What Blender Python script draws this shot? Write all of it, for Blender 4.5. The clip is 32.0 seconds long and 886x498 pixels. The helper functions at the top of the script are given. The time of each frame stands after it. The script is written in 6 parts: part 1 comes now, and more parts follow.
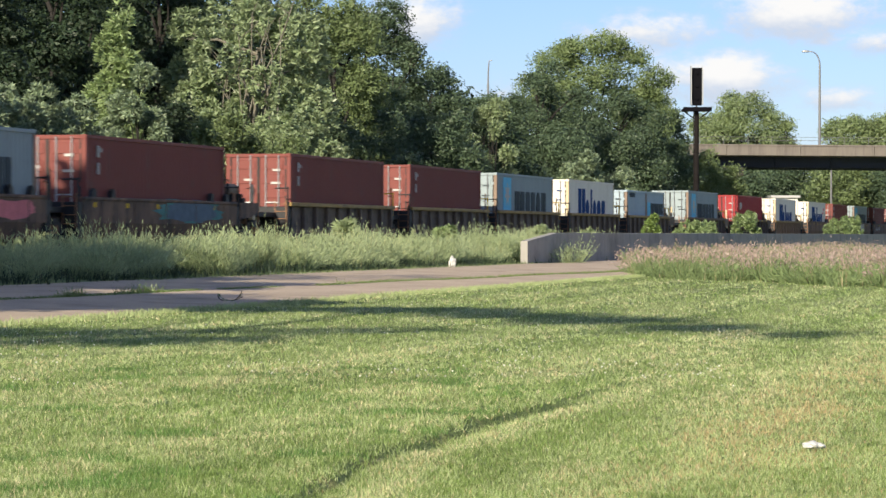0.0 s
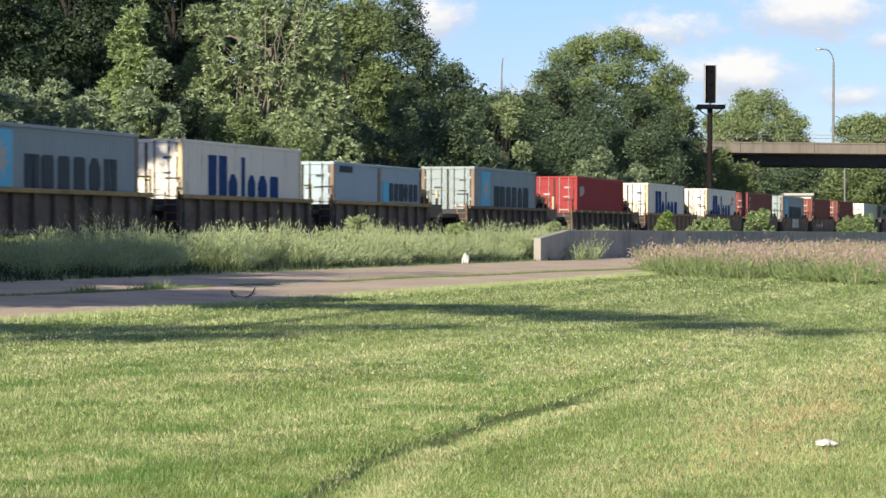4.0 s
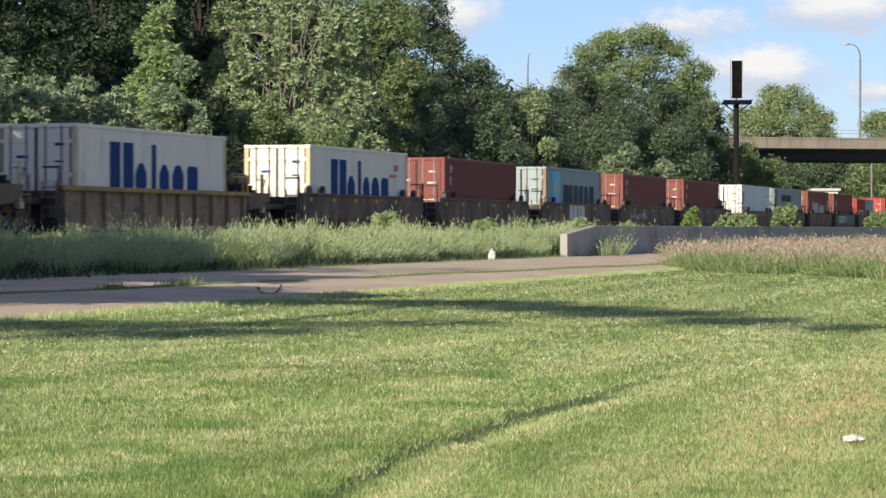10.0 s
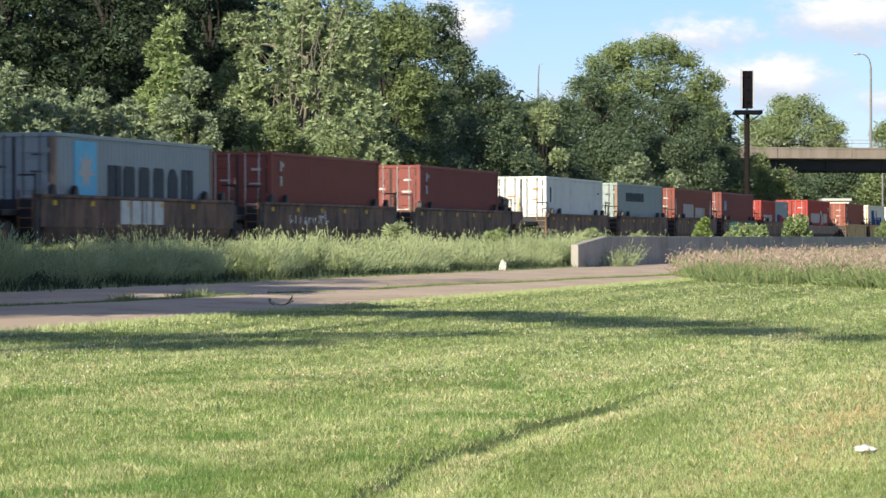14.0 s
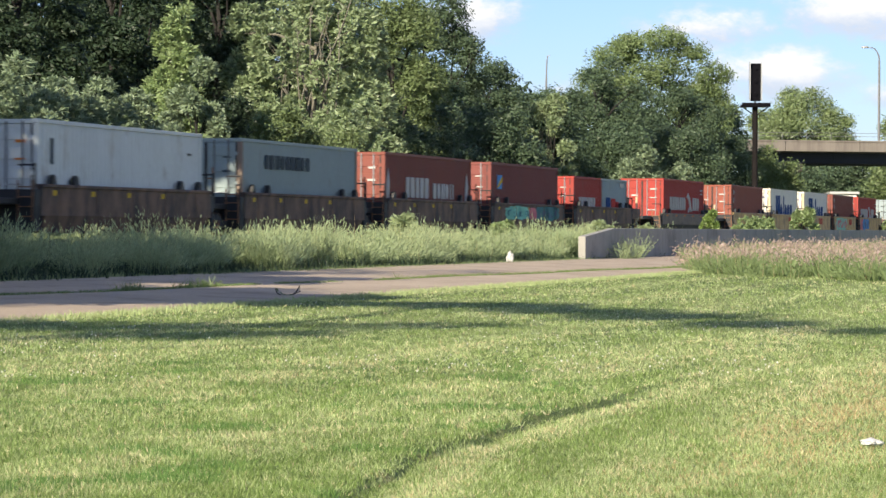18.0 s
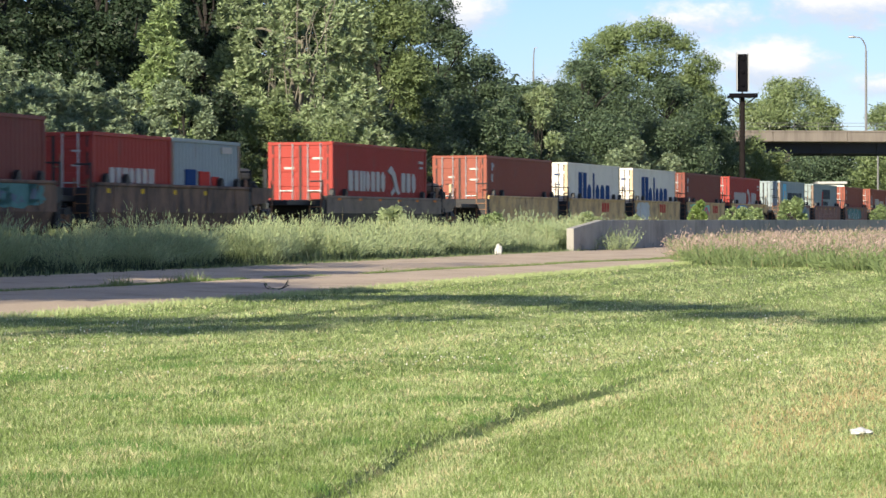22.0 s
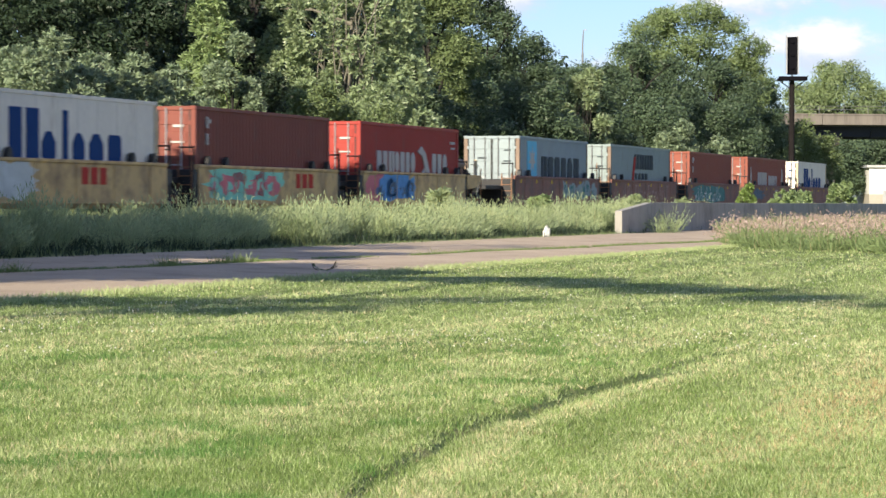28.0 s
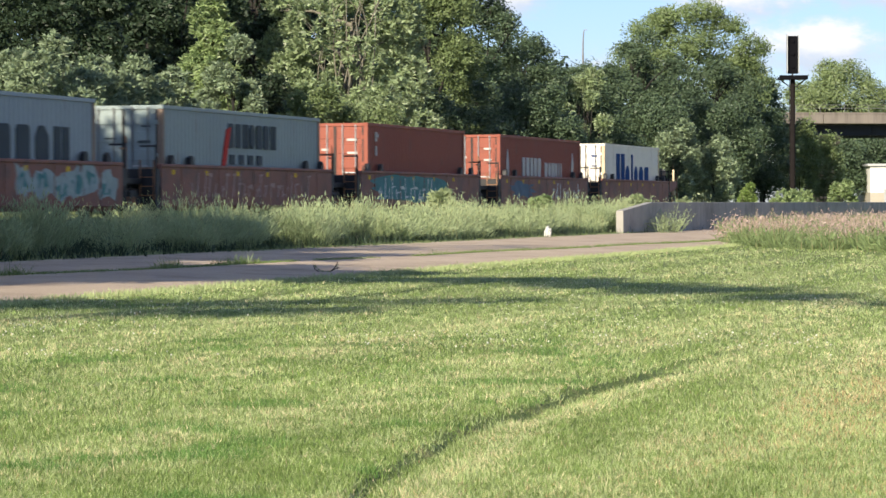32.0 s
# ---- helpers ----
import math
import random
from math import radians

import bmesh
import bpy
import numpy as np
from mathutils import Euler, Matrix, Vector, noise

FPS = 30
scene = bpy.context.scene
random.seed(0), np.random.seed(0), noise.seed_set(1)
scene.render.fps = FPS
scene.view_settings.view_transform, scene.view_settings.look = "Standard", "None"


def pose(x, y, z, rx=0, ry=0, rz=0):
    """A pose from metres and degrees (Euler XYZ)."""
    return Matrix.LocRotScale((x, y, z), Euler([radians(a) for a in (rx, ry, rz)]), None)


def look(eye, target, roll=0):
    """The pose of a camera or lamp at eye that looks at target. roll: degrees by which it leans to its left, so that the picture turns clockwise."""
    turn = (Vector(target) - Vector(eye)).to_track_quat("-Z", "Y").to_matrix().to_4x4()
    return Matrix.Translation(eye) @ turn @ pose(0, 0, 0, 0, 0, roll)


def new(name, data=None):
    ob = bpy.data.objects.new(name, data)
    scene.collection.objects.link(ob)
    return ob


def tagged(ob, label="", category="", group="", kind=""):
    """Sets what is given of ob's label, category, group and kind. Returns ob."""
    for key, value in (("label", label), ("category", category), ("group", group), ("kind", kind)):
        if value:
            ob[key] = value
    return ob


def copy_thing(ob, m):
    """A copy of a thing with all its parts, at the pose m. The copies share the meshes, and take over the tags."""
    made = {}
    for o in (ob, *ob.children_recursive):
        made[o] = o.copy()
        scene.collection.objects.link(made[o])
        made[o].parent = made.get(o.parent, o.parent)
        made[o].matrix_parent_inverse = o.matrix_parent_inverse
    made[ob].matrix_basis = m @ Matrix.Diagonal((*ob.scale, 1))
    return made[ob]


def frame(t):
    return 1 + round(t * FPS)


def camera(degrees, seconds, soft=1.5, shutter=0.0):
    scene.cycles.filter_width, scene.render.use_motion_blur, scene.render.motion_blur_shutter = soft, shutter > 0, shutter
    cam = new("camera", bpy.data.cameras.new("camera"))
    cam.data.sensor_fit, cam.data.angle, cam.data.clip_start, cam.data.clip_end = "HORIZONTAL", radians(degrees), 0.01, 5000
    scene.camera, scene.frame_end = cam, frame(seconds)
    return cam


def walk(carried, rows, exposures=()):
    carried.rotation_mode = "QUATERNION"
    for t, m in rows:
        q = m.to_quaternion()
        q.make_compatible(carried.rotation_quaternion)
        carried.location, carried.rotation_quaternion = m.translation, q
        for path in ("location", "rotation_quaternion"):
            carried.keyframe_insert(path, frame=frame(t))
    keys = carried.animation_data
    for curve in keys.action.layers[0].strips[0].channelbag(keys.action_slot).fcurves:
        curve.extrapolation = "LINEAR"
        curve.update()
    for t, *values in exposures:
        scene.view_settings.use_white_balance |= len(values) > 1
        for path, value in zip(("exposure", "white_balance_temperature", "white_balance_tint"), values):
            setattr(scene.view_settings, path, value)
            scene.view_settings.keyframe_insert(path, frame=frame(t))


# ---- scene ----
# One plan: the camera stands at the origin and looks along +y; the railway runs straight, 15.4 degrees to the right of +y.
LENS = 18.107
EYE = Vector((0.0, 0.0, 1.25))
cam = camera(LENS, 32.0, 1.5, 0.5)


def aim(yaw, pitch, roll):
    """The camera's pose from its yaw to the left, pitch up and roll, in degrees."""
    a, b = radians(yaw), radians(pitch)
    way = Vector((-math.sin(a) * math.cos(b), math.cos(a) * math.cos(b), math.sin(b)))
    return look(EYE, EYE + way * 50, roll)


walk(cam, [(t, aim(yaw, pitch, roll)) for t, yaw, pitch, roll in (
    (0, -0.733, -0.295, 0.056), (0.5, -0.739, -0.213, -0.109), (1, -0.688, -0.194, -0.186), (1.5, -0.699, -0.267, -0.206), (2, -0.646, -0.367, -0.162),
    (2.5, -0.551, -0.436, 0.060), (3, -0.473, -0.387, 0.106), (3.5, -0.484, -0.369, 0.180), (5.5, -0.399, -0.292, 0.154), (6, -0.400, -0.280, 0.252),
    (6.5, -0.400, -0.303, 0.213), (7, -0.279, -0.270, 0.487), (7.5, -0.202, -0.185, 0.542), (8, -0.108, -0.198, 0.498), (8.5, -0.031, -0.325, 0.358),
    (9, -0.000, -0.367, 0.424), (9.5, 0.044, -0.411, 0.383), (10, 0.082, -0.440, 0.070), (10.5, 0.128, -0.446, 0.012), (11, 0.215, -0.429, 0.050),
    (11.5, 0.251, -0.413, 0.053), (12, 0.261, -0.379, 0.158), (12.5, 0.253, -0.360, 0.140), (13, 0.287, -0.278, 0.082), (13.5, 0.290, -0.206, 0.069),
    (14, 0.307, -0.215, -0.062), (14.5, 0.391, -0.232, -0.082), (16.5, 0.588, -0.300, 0.038), (17, 0.587, -0.363, 0.100), (17.5, 0.549, -0.367, 0.301),
    (18, 0.455, -0.399, 0.242), (18.5, 0.366, -0.399, 0.213), (19, 0.245, -0.435, 0.302), (19.5, 0.125, -0.448, 0.246), (20, 0.038, -0.505, 0.303),
    (20.5, 0.058, -0.535, 0.115), (21, 0.057, -0.532, 0.005), (21.5, 0.138, -0.539, -0.363), (22, 0.216, -0.545, -0.202), (22.5, 0.253, -0.561, -0.203),
    (23, 0.321, -0.560, -0.189), (23.5, 0.355, -0.607, -0.195), (24, 0.376, -0.645, -0.150), (24.5, 0.425, -0.696, -0.117), (25, 0.525, -0.786, 0.017),
    (25.5, 0.730, -0.833, -0.038), (27.5, 1.166, -0.890, -0.059), (28, 1.206, -0.921, 0.080), (28.5, 1.203, -0.896, 0.100), (29, 1.187, -0.845, 0.018),
    (29.5, 1.148, -0.838, -0.022), (30, 1.149, -0.845, -0.000), (30.5, 1.160, -0.838, -0.038), (31, 1.214, -0.852, -0.133), (31.5, 1.215, -0.837, -0.445),
    (32, 1.235, -0.905, -0.213),
)], exposures=[(0, 0.74), (6, 0.76), (8, 0.68), (8.6, 0.58), (9.2, 0.58), (10, 0.68), (11, 0.68), (12, 0.74), (13, 0.92), (14, 0.86), (17, 0.88), (22, 0.92), (24, 0.74), (25.2, 0.62), (28, 0.97), (29, 1.02), (30.5, 0.92), (32, 0.92)])

# ---- world and sun ----
SUN_AZ, SUN_EL = 208.0, 25.0          # degrees clockwise from +y, and above the horizon


def link(nt, a, b):
    nt.links.new(a, b)


def build_world():
    w = bpy.data.worlds.new("sky")
    scene.world = w
    w.use_nodes = True
    nt = w.node_tree
    nt.nodes.clear()
    N = nt.nodes.new
    out, bg = N("ShaderNodeOutputWorld"), N("ShaderNodeBackground")
    sky = N("ShaderNodeTexSky")
    sky.sky_type, sky.sun_disc = "NISHITA", False
    sky.sun_elevation, sky.sun_rotation = radians(SUN_EL), radians(SUN_AZ)
    sky.altitude, sky.air_density, sky.dust_density, sky.ozone_density = 100, 1.0, 0.3, 3.0
    tc = N("ShaderNodeTexCoord")
    bg.inputs["Strength"].default_value = 0.1

    def math_node(op, a, b=None, clamp=False):
        n = N("ShaderNodeMath")
        n.operation, n.use_clamp = op, clamp
        for k, q in enumerate((a, b)):
            if q is None:
                continue
            if isinstance(q, (int, float)):
                n.inputs[k].default_value = q
            else:
                link(nt, q, n.inputs[k])
        return n.outputs[0]

    def noise_at(vector, scale, detail, rough=0.55):
        n = N("ShaderNodeTexNoise")
        n.inputs["Scale"].default_value, n.inputs["Detail"].default_value, n.inputs["Roughness"].default_value = scale, detail, rough
        link(nt, vector, n.inputs["Vector"])
        return n.outputs["Fac"]

    def ramp_of(fac, lo, hi):
        n = N("ShaderNodeMapRange")
        n.interpolation_type = "SMOOTHSTEP"
        n.inputs["From Min"].default_value, n.inputs["From Max"].default_value = lo, hi
        link(nt, fac, n.inputs["Value"])
        return n.outputs[0]
    # the sky in degrees: azimuth from +y and elevation
    sep = N("ShaderNodeSeparateXYZ")
    link(nt, tc.outputs["Generated"], sep.inputs[0])
    az = math_node("MULTIPLY", math_node("ARCTAN2", sep.outputs["X"], sep.outputs["Y"]), 57.2958)
    el = math_node("MULTIPLY", math_node("ARCSINE", sep.outputs["Z"]), 57.2958)
    flat = N("ShaderNodeCombineXYZ")
    link(nt, az, flat.inputs["X"])
    link(nt, math_node("MULTIPLY", el, 1.7), flat.inputs["Y"])
    wisp = noise_at(flat.outputs[0], 1.1, 6.0, 0.6)
    fluff = noise_at(flat.outputs[0], 3.2, 5.0, 0.62)
    shape = math_node("ADD", math_node("MULTIPLY", math_node("SUBTRACT", wisp, 0.5), 1.1), math_node("MULTIPLY", math_node("SUBTRACT", fluff, 0.5), 0.5))
    # fair-weather clouds low in the sky: azimuth, elevation, half width, half height, body
    total, lit = None, None
    for a0, e0, hw, hh, body in ((6.45, 3.2, 2.3, 0.9, 0.95), (7.95, 4.5, 2.5, 0.95, 0.95), (4.95, 4.15, 2.5, 0.75, 0.7), (0.1, 4.4, 1.7, 0.95, 0.85),
                                 (2.4, 5.6, 2.2, 0.6, 0.7), (8.9, 2.75, 1.6, 0.5, 0.6), (9.6, 3.9, 1.2, 0.5, 0.7), (2.0, 2.9, 2.4, 0.8, 0.36), (5.3, 5.9, 1.8, 0.6, 0.8)):
        put = N("ShaderNodeMapping")
        put.vector_type = "TEXTURE"
        put.inputs["Location"].default_value, put.inputs["Scale"].default_value = (a0, e0 * 1.7, 0), (hw, hh * 1.7, 1)
        ball = N("ShaderNodeTexGradient")
        ball.gradient_type = "SPHERICAL"
        link(nt, flat.outputs[0], put.inputs["Vector"])
        link(nt, put.outputs[0], ball.inputs["Vector"])
        f = math_node("MULTIPLY", ball.outputs["Fac"], body)
        up = N("ShaderNodeSeparateXYZ")
        link(nt, put.outputs[0], up.inputs[0])
        g = math_node("MULTIPLY", f, math_node("ADD", math_node("MULTIPLY", up.outputs["Y"], 1.1), 0.62, True))
        total = f if total is None else math_node("MAXIMUM", total, f)
        lit = g if lit is None else math_node("MAXIMUM", lit, g)
    body = ramp_of(math_node("ADD", total, math_node("MULTIPLY", shape, math_node("MULTIPLY", total, 3.0, True))), 0.12, 0.72)
    # looser clouds over the rest of the sky
    high = N("ShaderNodeMapping")
    high.inputs["Scale"].default_value = (1.0, 1.0, 2.6)
    link(nt, tc.outputs["Generated"], high.inputs["Vector"])
    loose = math_node("MULTIPLY", ramp_of(noise_at(high.outputs[0], 21.0, 7.0), 0.5, 0.61), ramp_of(el, 6.0, 11.0))
    cover = math_node("MAXIMUM", body, loose)
    bright = math_node("ADD", ramp_of(math_node("ADD", lit, math_node("MULTIPLY", shape, 0.55)), 0.1, 0.62), math_node("MULTIPLY", loose, 0.5), True)
    tone = N("ShaderNodeMixRGB")
    tone.inputs[1].default_value, tone.inputs[2].default_value = (3.75, 4.2, 5.0, 1), (5.85, 5.8, 5.75, 1)
    link(nt, bright, tone.inputs[0])
    tint = N("ShaderNodeMixRGB")
    tint.blend_type, tint.inputs[0].default_value, tint.inputs[2].default_value = "MULTIPLY", 1.0, (0.53, 0.585, 0.81, 1)
    mix = N("ShaderNodeMixRGB")
    link(nt, sky.outputs["Color"], tint.inputs[1])
    link(nt, cover, mix.inputs[0])
    link(nt, tint.outputs["Color"], mix.inputs[1])
    link(nt, tone.outputs["Color"], mix.inputs[2])
    link(nt, mix.outputs["Color"], bg.inputs["Color"])
    link(nt, bg.outputs["Background"], out.inputs["Surface"])


build_world()
sun = new("sun", bpy.data.lights.new("sun", "SUN"))
sun.data.energy, sun.data.angle, sun.data.color = 5.0, radians(0.5), (1.0, 0.88, 0.68)
_a, _e = radians(SUN_AZ), radians(SUN_EL)
SUN_WAY = Vector((math.sin(_a) * math.cos(_e), math.cos(_a) * math.cos(_e), math.sin(_e)))
sun.matrix_world = look(SUN_WAY * 100, (0, 0, 0))

# ---- materials ----
MATS = {}


def surface(name, colour, rough=0.6, metal=0.0, vary=0.18, scale=2.0, fine=40.0, bump=0.15, dirt=None, dirt_amount=0.0,
            island=0.0, random_object=0.0, translucent=0.0, spec=0.4, stretch=(1, 1, 1)):
    """A node material with a base colour varied at two scales, optional dirt in patches, and fine relief."""
    if name in MATS:
        return MATS[name]
    m = bpy.data.materials.new(name)
    MATS[name] = m
    m.use_nodes = True
    nt = m.node_tree
    nt.nodes.clear()
    N = nt.nodes.new
    out, bs = N("ShaderNodeOutputMaterial"), N("ShaderNodeBsdfPrincipled")
    bs.inputs["Roughness"].default_value, bs.inputs["Metallic"].default_value = rough, metal
    bs.inputs["Specular IOR Level"].default_value = spec
    tc, mp = N("ShaderNodeTexCoord"), N("ShaderNodeMapping")
    mp.inputs["Scale"].default_value = stretch
    link(nt, tc.outputs["Object"], mp.inputs["Vector"])
    big, small = N("ShaderNodeTexNoise"), N("ShaderNodeTexNoise")
    big.inputs["Scale"].default_value, big.inputs["Detail"].default_value = scale, 4
    small.inputs["Scale"].default_value, small.inputs["Detail"].default_value = fine, 3
    link(nt, mp.outputs["Vector"], big.inputs["Vector"])
    link(nt, mp.outputs["Vector"], small.inputs["Vector"])
    add = N("ShaderNodeMath")
    add.operation = "ADD"
    link(nt, big.outputs["Fac"], add.inputs[0])
    link(nt, small.outputs["Fac"], add.inputs[1])
    last = add.outputs[0]
    span = 1.0
    for source, amount in (("island", island), ("object", random_object)):
        if amount:
            src = N("ShaderNodeNewGeometry") if source == "island" else N("ShaderNodeObjectInfo")
            mul = N("ShaderNodeMath")
            mul.operation, mul.inputs[1].default_value = "MULTIPLY_ADD", amount
            mul.inputs[2].default_value = -amount / 2
            link(nt, src.outputs["Random Per Island" if source == "island" else "Random"], mul.inputs[0])
            plus = N("ShaderNodeMath")
            plus.operation = "ADD"
            link(nt, last, plus.inputs[0])
            link(nt, mul.outputs[0], plus.inputs[1])
            last = plus.outputs[0]
            span += amount / 2
    rng = N("ShaderNodeMapRange")
    rng.inputs["From Min"].default_value, rng.inputs["From Max"].default_value = 1 - 0.5 * span, 1 + 0.5 * span
    link(nt, last, rng.inputs["Value"])
    mix = N("ShaderNodeMixRGB")
    lo, hi = [c * (1 - vary) for c in colour], [min(1, c * (1 + vary)) for c in colour]
    mix.inputs[1].default_value, mix.inputs[2].default_value = (*lo, 1), (*hi, 1)
    link(nt, rng.outputs[0], mix.inputs[0])
    colour_out = mix.outputs[0]
    if dirt:
        dn, dr, dm = N("ShaderNodeTexNoise"), N("ShaderNodeValToRGB"), N("ShaderNodeMixRGB")
        dn.inputs["Scale"].default_value, dn.inputs["Detail"].default_value = scale * 1.7, 6
        dn.inputs["Roughness"].default_value = 0.65
        dr.color_ramp.elements[0].position = max(0.05, 0.78 - dirt_amount * 0.55)
        dr.color_ramp.elements[1].position = max(0.2, 0.95 - dirt_amount * 0.4)
        link(nt, mp.outputs["Vector"], dn.inputs["Vector"])
        link(nt, dn.outputs["Fac"], dr.inputs["Fac"])
        link(nt, dr.outputs["Color"], dm.inputs[0])
        link(nt, colour_out, dm.inputs[1])
        dm.inputs[2].default_value = (*dirt, 1)
        colour_out = dm.outputs[0]
    link(nt, colour_out, bs.inputs["Base Color"])
    if bump:
        bp = N("ShaderNodeBump")
        bp.inputs["Strength"].default_value, bp.inputs["Distance"].default_value = bump, 0.02
        link(nt, small.outputs["Fac"], bp.inputs["Height"])
        link(nt, bp.outputs["Normal"], bs.inputs["Normal"])
    if translucent:
        tr, sh = N("ShaderNodeBsdfTranslucent"), N("ShaderNodeMixShader")
        sh.inputs[0].default_value = translucent
        link(nt, colour_out, tr.inputs["Color"])
        link(nt, bs.outputs[0], sh.inputs[1])
        link(nt, tr.outputs[0], sh.inputs[2])
        link(nt, sh.outputs[0], out.inputs["Surface"])
    else:
        link(nt, bs.outputs[0], out.inputs["Surface"])
    return m


def leaf_mat(name, colour, vary=0.45, rough=0.45, translucent=0.38, scale=0.35, spec=0.5, island=1.2):
    return surface(name, colour, rough=rough, vary=vary, scale=scale, fine=3.0, bump=0, island=island, translucent=translucent, spec=spec)


# ---- mesh helpers ----
def part(name, bm, material, parent=None, label="", smooth=False):
    me = bpy.data.meshes.new(name)
    bm.to_mesh(me)
    bm.free()
    me.materials.append(material)
    if smooth:
        me.polygons.foreach_set("use_smooth", [True] * len(me.polygons))
    ob = new(name, me)
    if parent:
        ob.parent = parent
    return tagged(ob, label) if label else ob


def raw(name, verts, faces, material, parent=None, label=""):
    me = bpy.data.meshes.new(name)
    me.from_pydata(verts, [], faces)
    me.update()
    me.materials.append(material)
    ob = new(name, me)
    if parent:
        ob.parent = parent
    return tagged(ob, label) if label else ob


def share(name, mesh, parent, m):
    ob = new(name, mesh)
    ob.parent = parent
    ob.matrix_local = m
    return ob


def box(bm, x0, x1, y0, y1, z0, z1, bevel=0.0):
    v = [bm.verts.new(c) for c in ((x0, y0, z0), (x1, y0, z0), (x1, y1, z0), (x0, y1, z0), (x0, y0, z1), (x1, y0, z1), (x1, y1, z1), (x0, y1, z1))]
    f = [bm.faces.new([v[i] for i in q]) for q in ((0, 3, 2, 1), (4, 5, 6, 7), (0, 1, 5, 4), (1, 2, 6, 5), (2, 3, 7, 6), (3, 0, 4, 7))]
    if bevel:
        es = list({e for q in f for e in q.edges})
        bmesh.ops.bevel(bm, geom=es, offset=bevel, segments=1, affect="EDGES")
    return bm


def boxes(*specs, bevel=0.0):
    bm = bmesh.new()
    for s in specs:
        box(bm, *s, bevel=bevel)
    return bm


def tube(bm, a, b, ra, rb=None, n=8, caps=True):
    """A tapered round bar from a to b."""
    a, b, rb = Vector(a), Vector(b), ra if rb is None else rb
    q = (b - a).to_track_quat("Z", "Y")
    rings = []
    for c, r in ((a, ra), (b, rb)):
        rings.append([bm.verts.new(c + q @ Vector((r * math.cos(2 * math.pi * i / n), r * math.sin(2 * math.pi * i / n), 0))) for i in range(n)])
    for i in range(n):
        j = (i + 1) % n
        bm.faces.new((rings[0][i], rings[0][j], rings[1][j], rings[1][i]))
    if caps:
        bm.faces.new(rings[0][::-1])
        bm.faces.new(rings[1])
    return bm


def prism(bm, outline, d0, d1, put):
    """An outline of (a, b) pairs pushed from depth d0 to d1; put(a, b, d) gives the place."""
    lo, hi = [bm.verts.new(put(a, b, d0)) for a, b in outline], [bm.verts.new(put(a, b, d1)) for a, b in outline]
    n = len(outline)
    bm.faces.new(lo[::-1])
    bm.faces.new(hi)
    for i in range(n):
        bm.faces.new((lo[i], lo[(i + 1) % n], hi[(i + 1) % n], hi[i]))
    bmesh.ops.recalc_face_normals(bm, faces=bm.faces)
    return bm


# ---- the plan: along the railway (s) and sideways from the camera towards it (lat) ----
TH = radians(15.436)
ALONG, ASIDE = Vector((math.sin(TH), math.cos(TH), 0)), Vector((-math.cos(TH), math.sin(TH), 0))
NEAR_FACE = 30.62
TRACK = NEAR_FACE + 1.22
RAIL = 0.92
TURN = 90 - 15.436


def plan(s, lat, z=0.0):
    return ALONG * s + ASIDE * lat + Vector((0, 0, z))


def bearing(az, d, z=0.0):
    return Vector((d * math.sin(radians(az)), d * math.cos(radians(az)), z))


def ground_z(x, y):
    lat = x * ASIDE.x + y * ASIDE.y
    keys = ((-1e5, 0), (15, 0), (23, 0.15), (27.5, 0.5), (29, 0.58), (46, 0.58), (60, 1.2), (1e5, 1.2))
    for (a, za), (b, zb) in zip(keys, keys[1:]):
        if lat <= b:
            z = za + (zb - za) * (lat - a) / (b - a) if za != zb else za
            break
    # the shallow rut that crosses the near lawn
    if 8 < y < 40 and -6 < x < 12:
        d = x - swale(y)
        fade = max(0.0, 1 - max(0, y - 16) / 10)
        z -= fade * (0.045 / (1 + math.exp(-max(-30, min(30, d / 0.016)))) + 0.02 * math.exp(-((d - 0.05) / 0.045) ** 2))
        if 16.6 < y < 21:
            z -= 0.028 / (1 + math.exp(max(-30, min(30, (d - 0.2) / 0.016)))) * (d > 0)
    return z


def swale(y):
    """Where the rut's edge runs across the lawn."""
    q = max(-8.0, min(14.0, y - 18))
    return 0.3003 + 0.2488 * q + 0.01060 * q * q + -0.000715 * q ** 3 + 0.03 * math.sin(y * 1.9) + 0.015 * math.sin(y * 5.3)


# ---- ground ----
def spaced(dense0, dense1, step, far0, far1, growth=1.35):
    vals = list(np.arange(dense0, dense1 + 1e-6, step))
    a, st = dense0, step
    while a > far0:
        st *= growth
        a -= st
        vals.insert(0, max(a, far0))
    a, st = dense1, step
    while a < far1:
        st *= growth
        a += st
        vals.append(min(a, far1))
    return vals


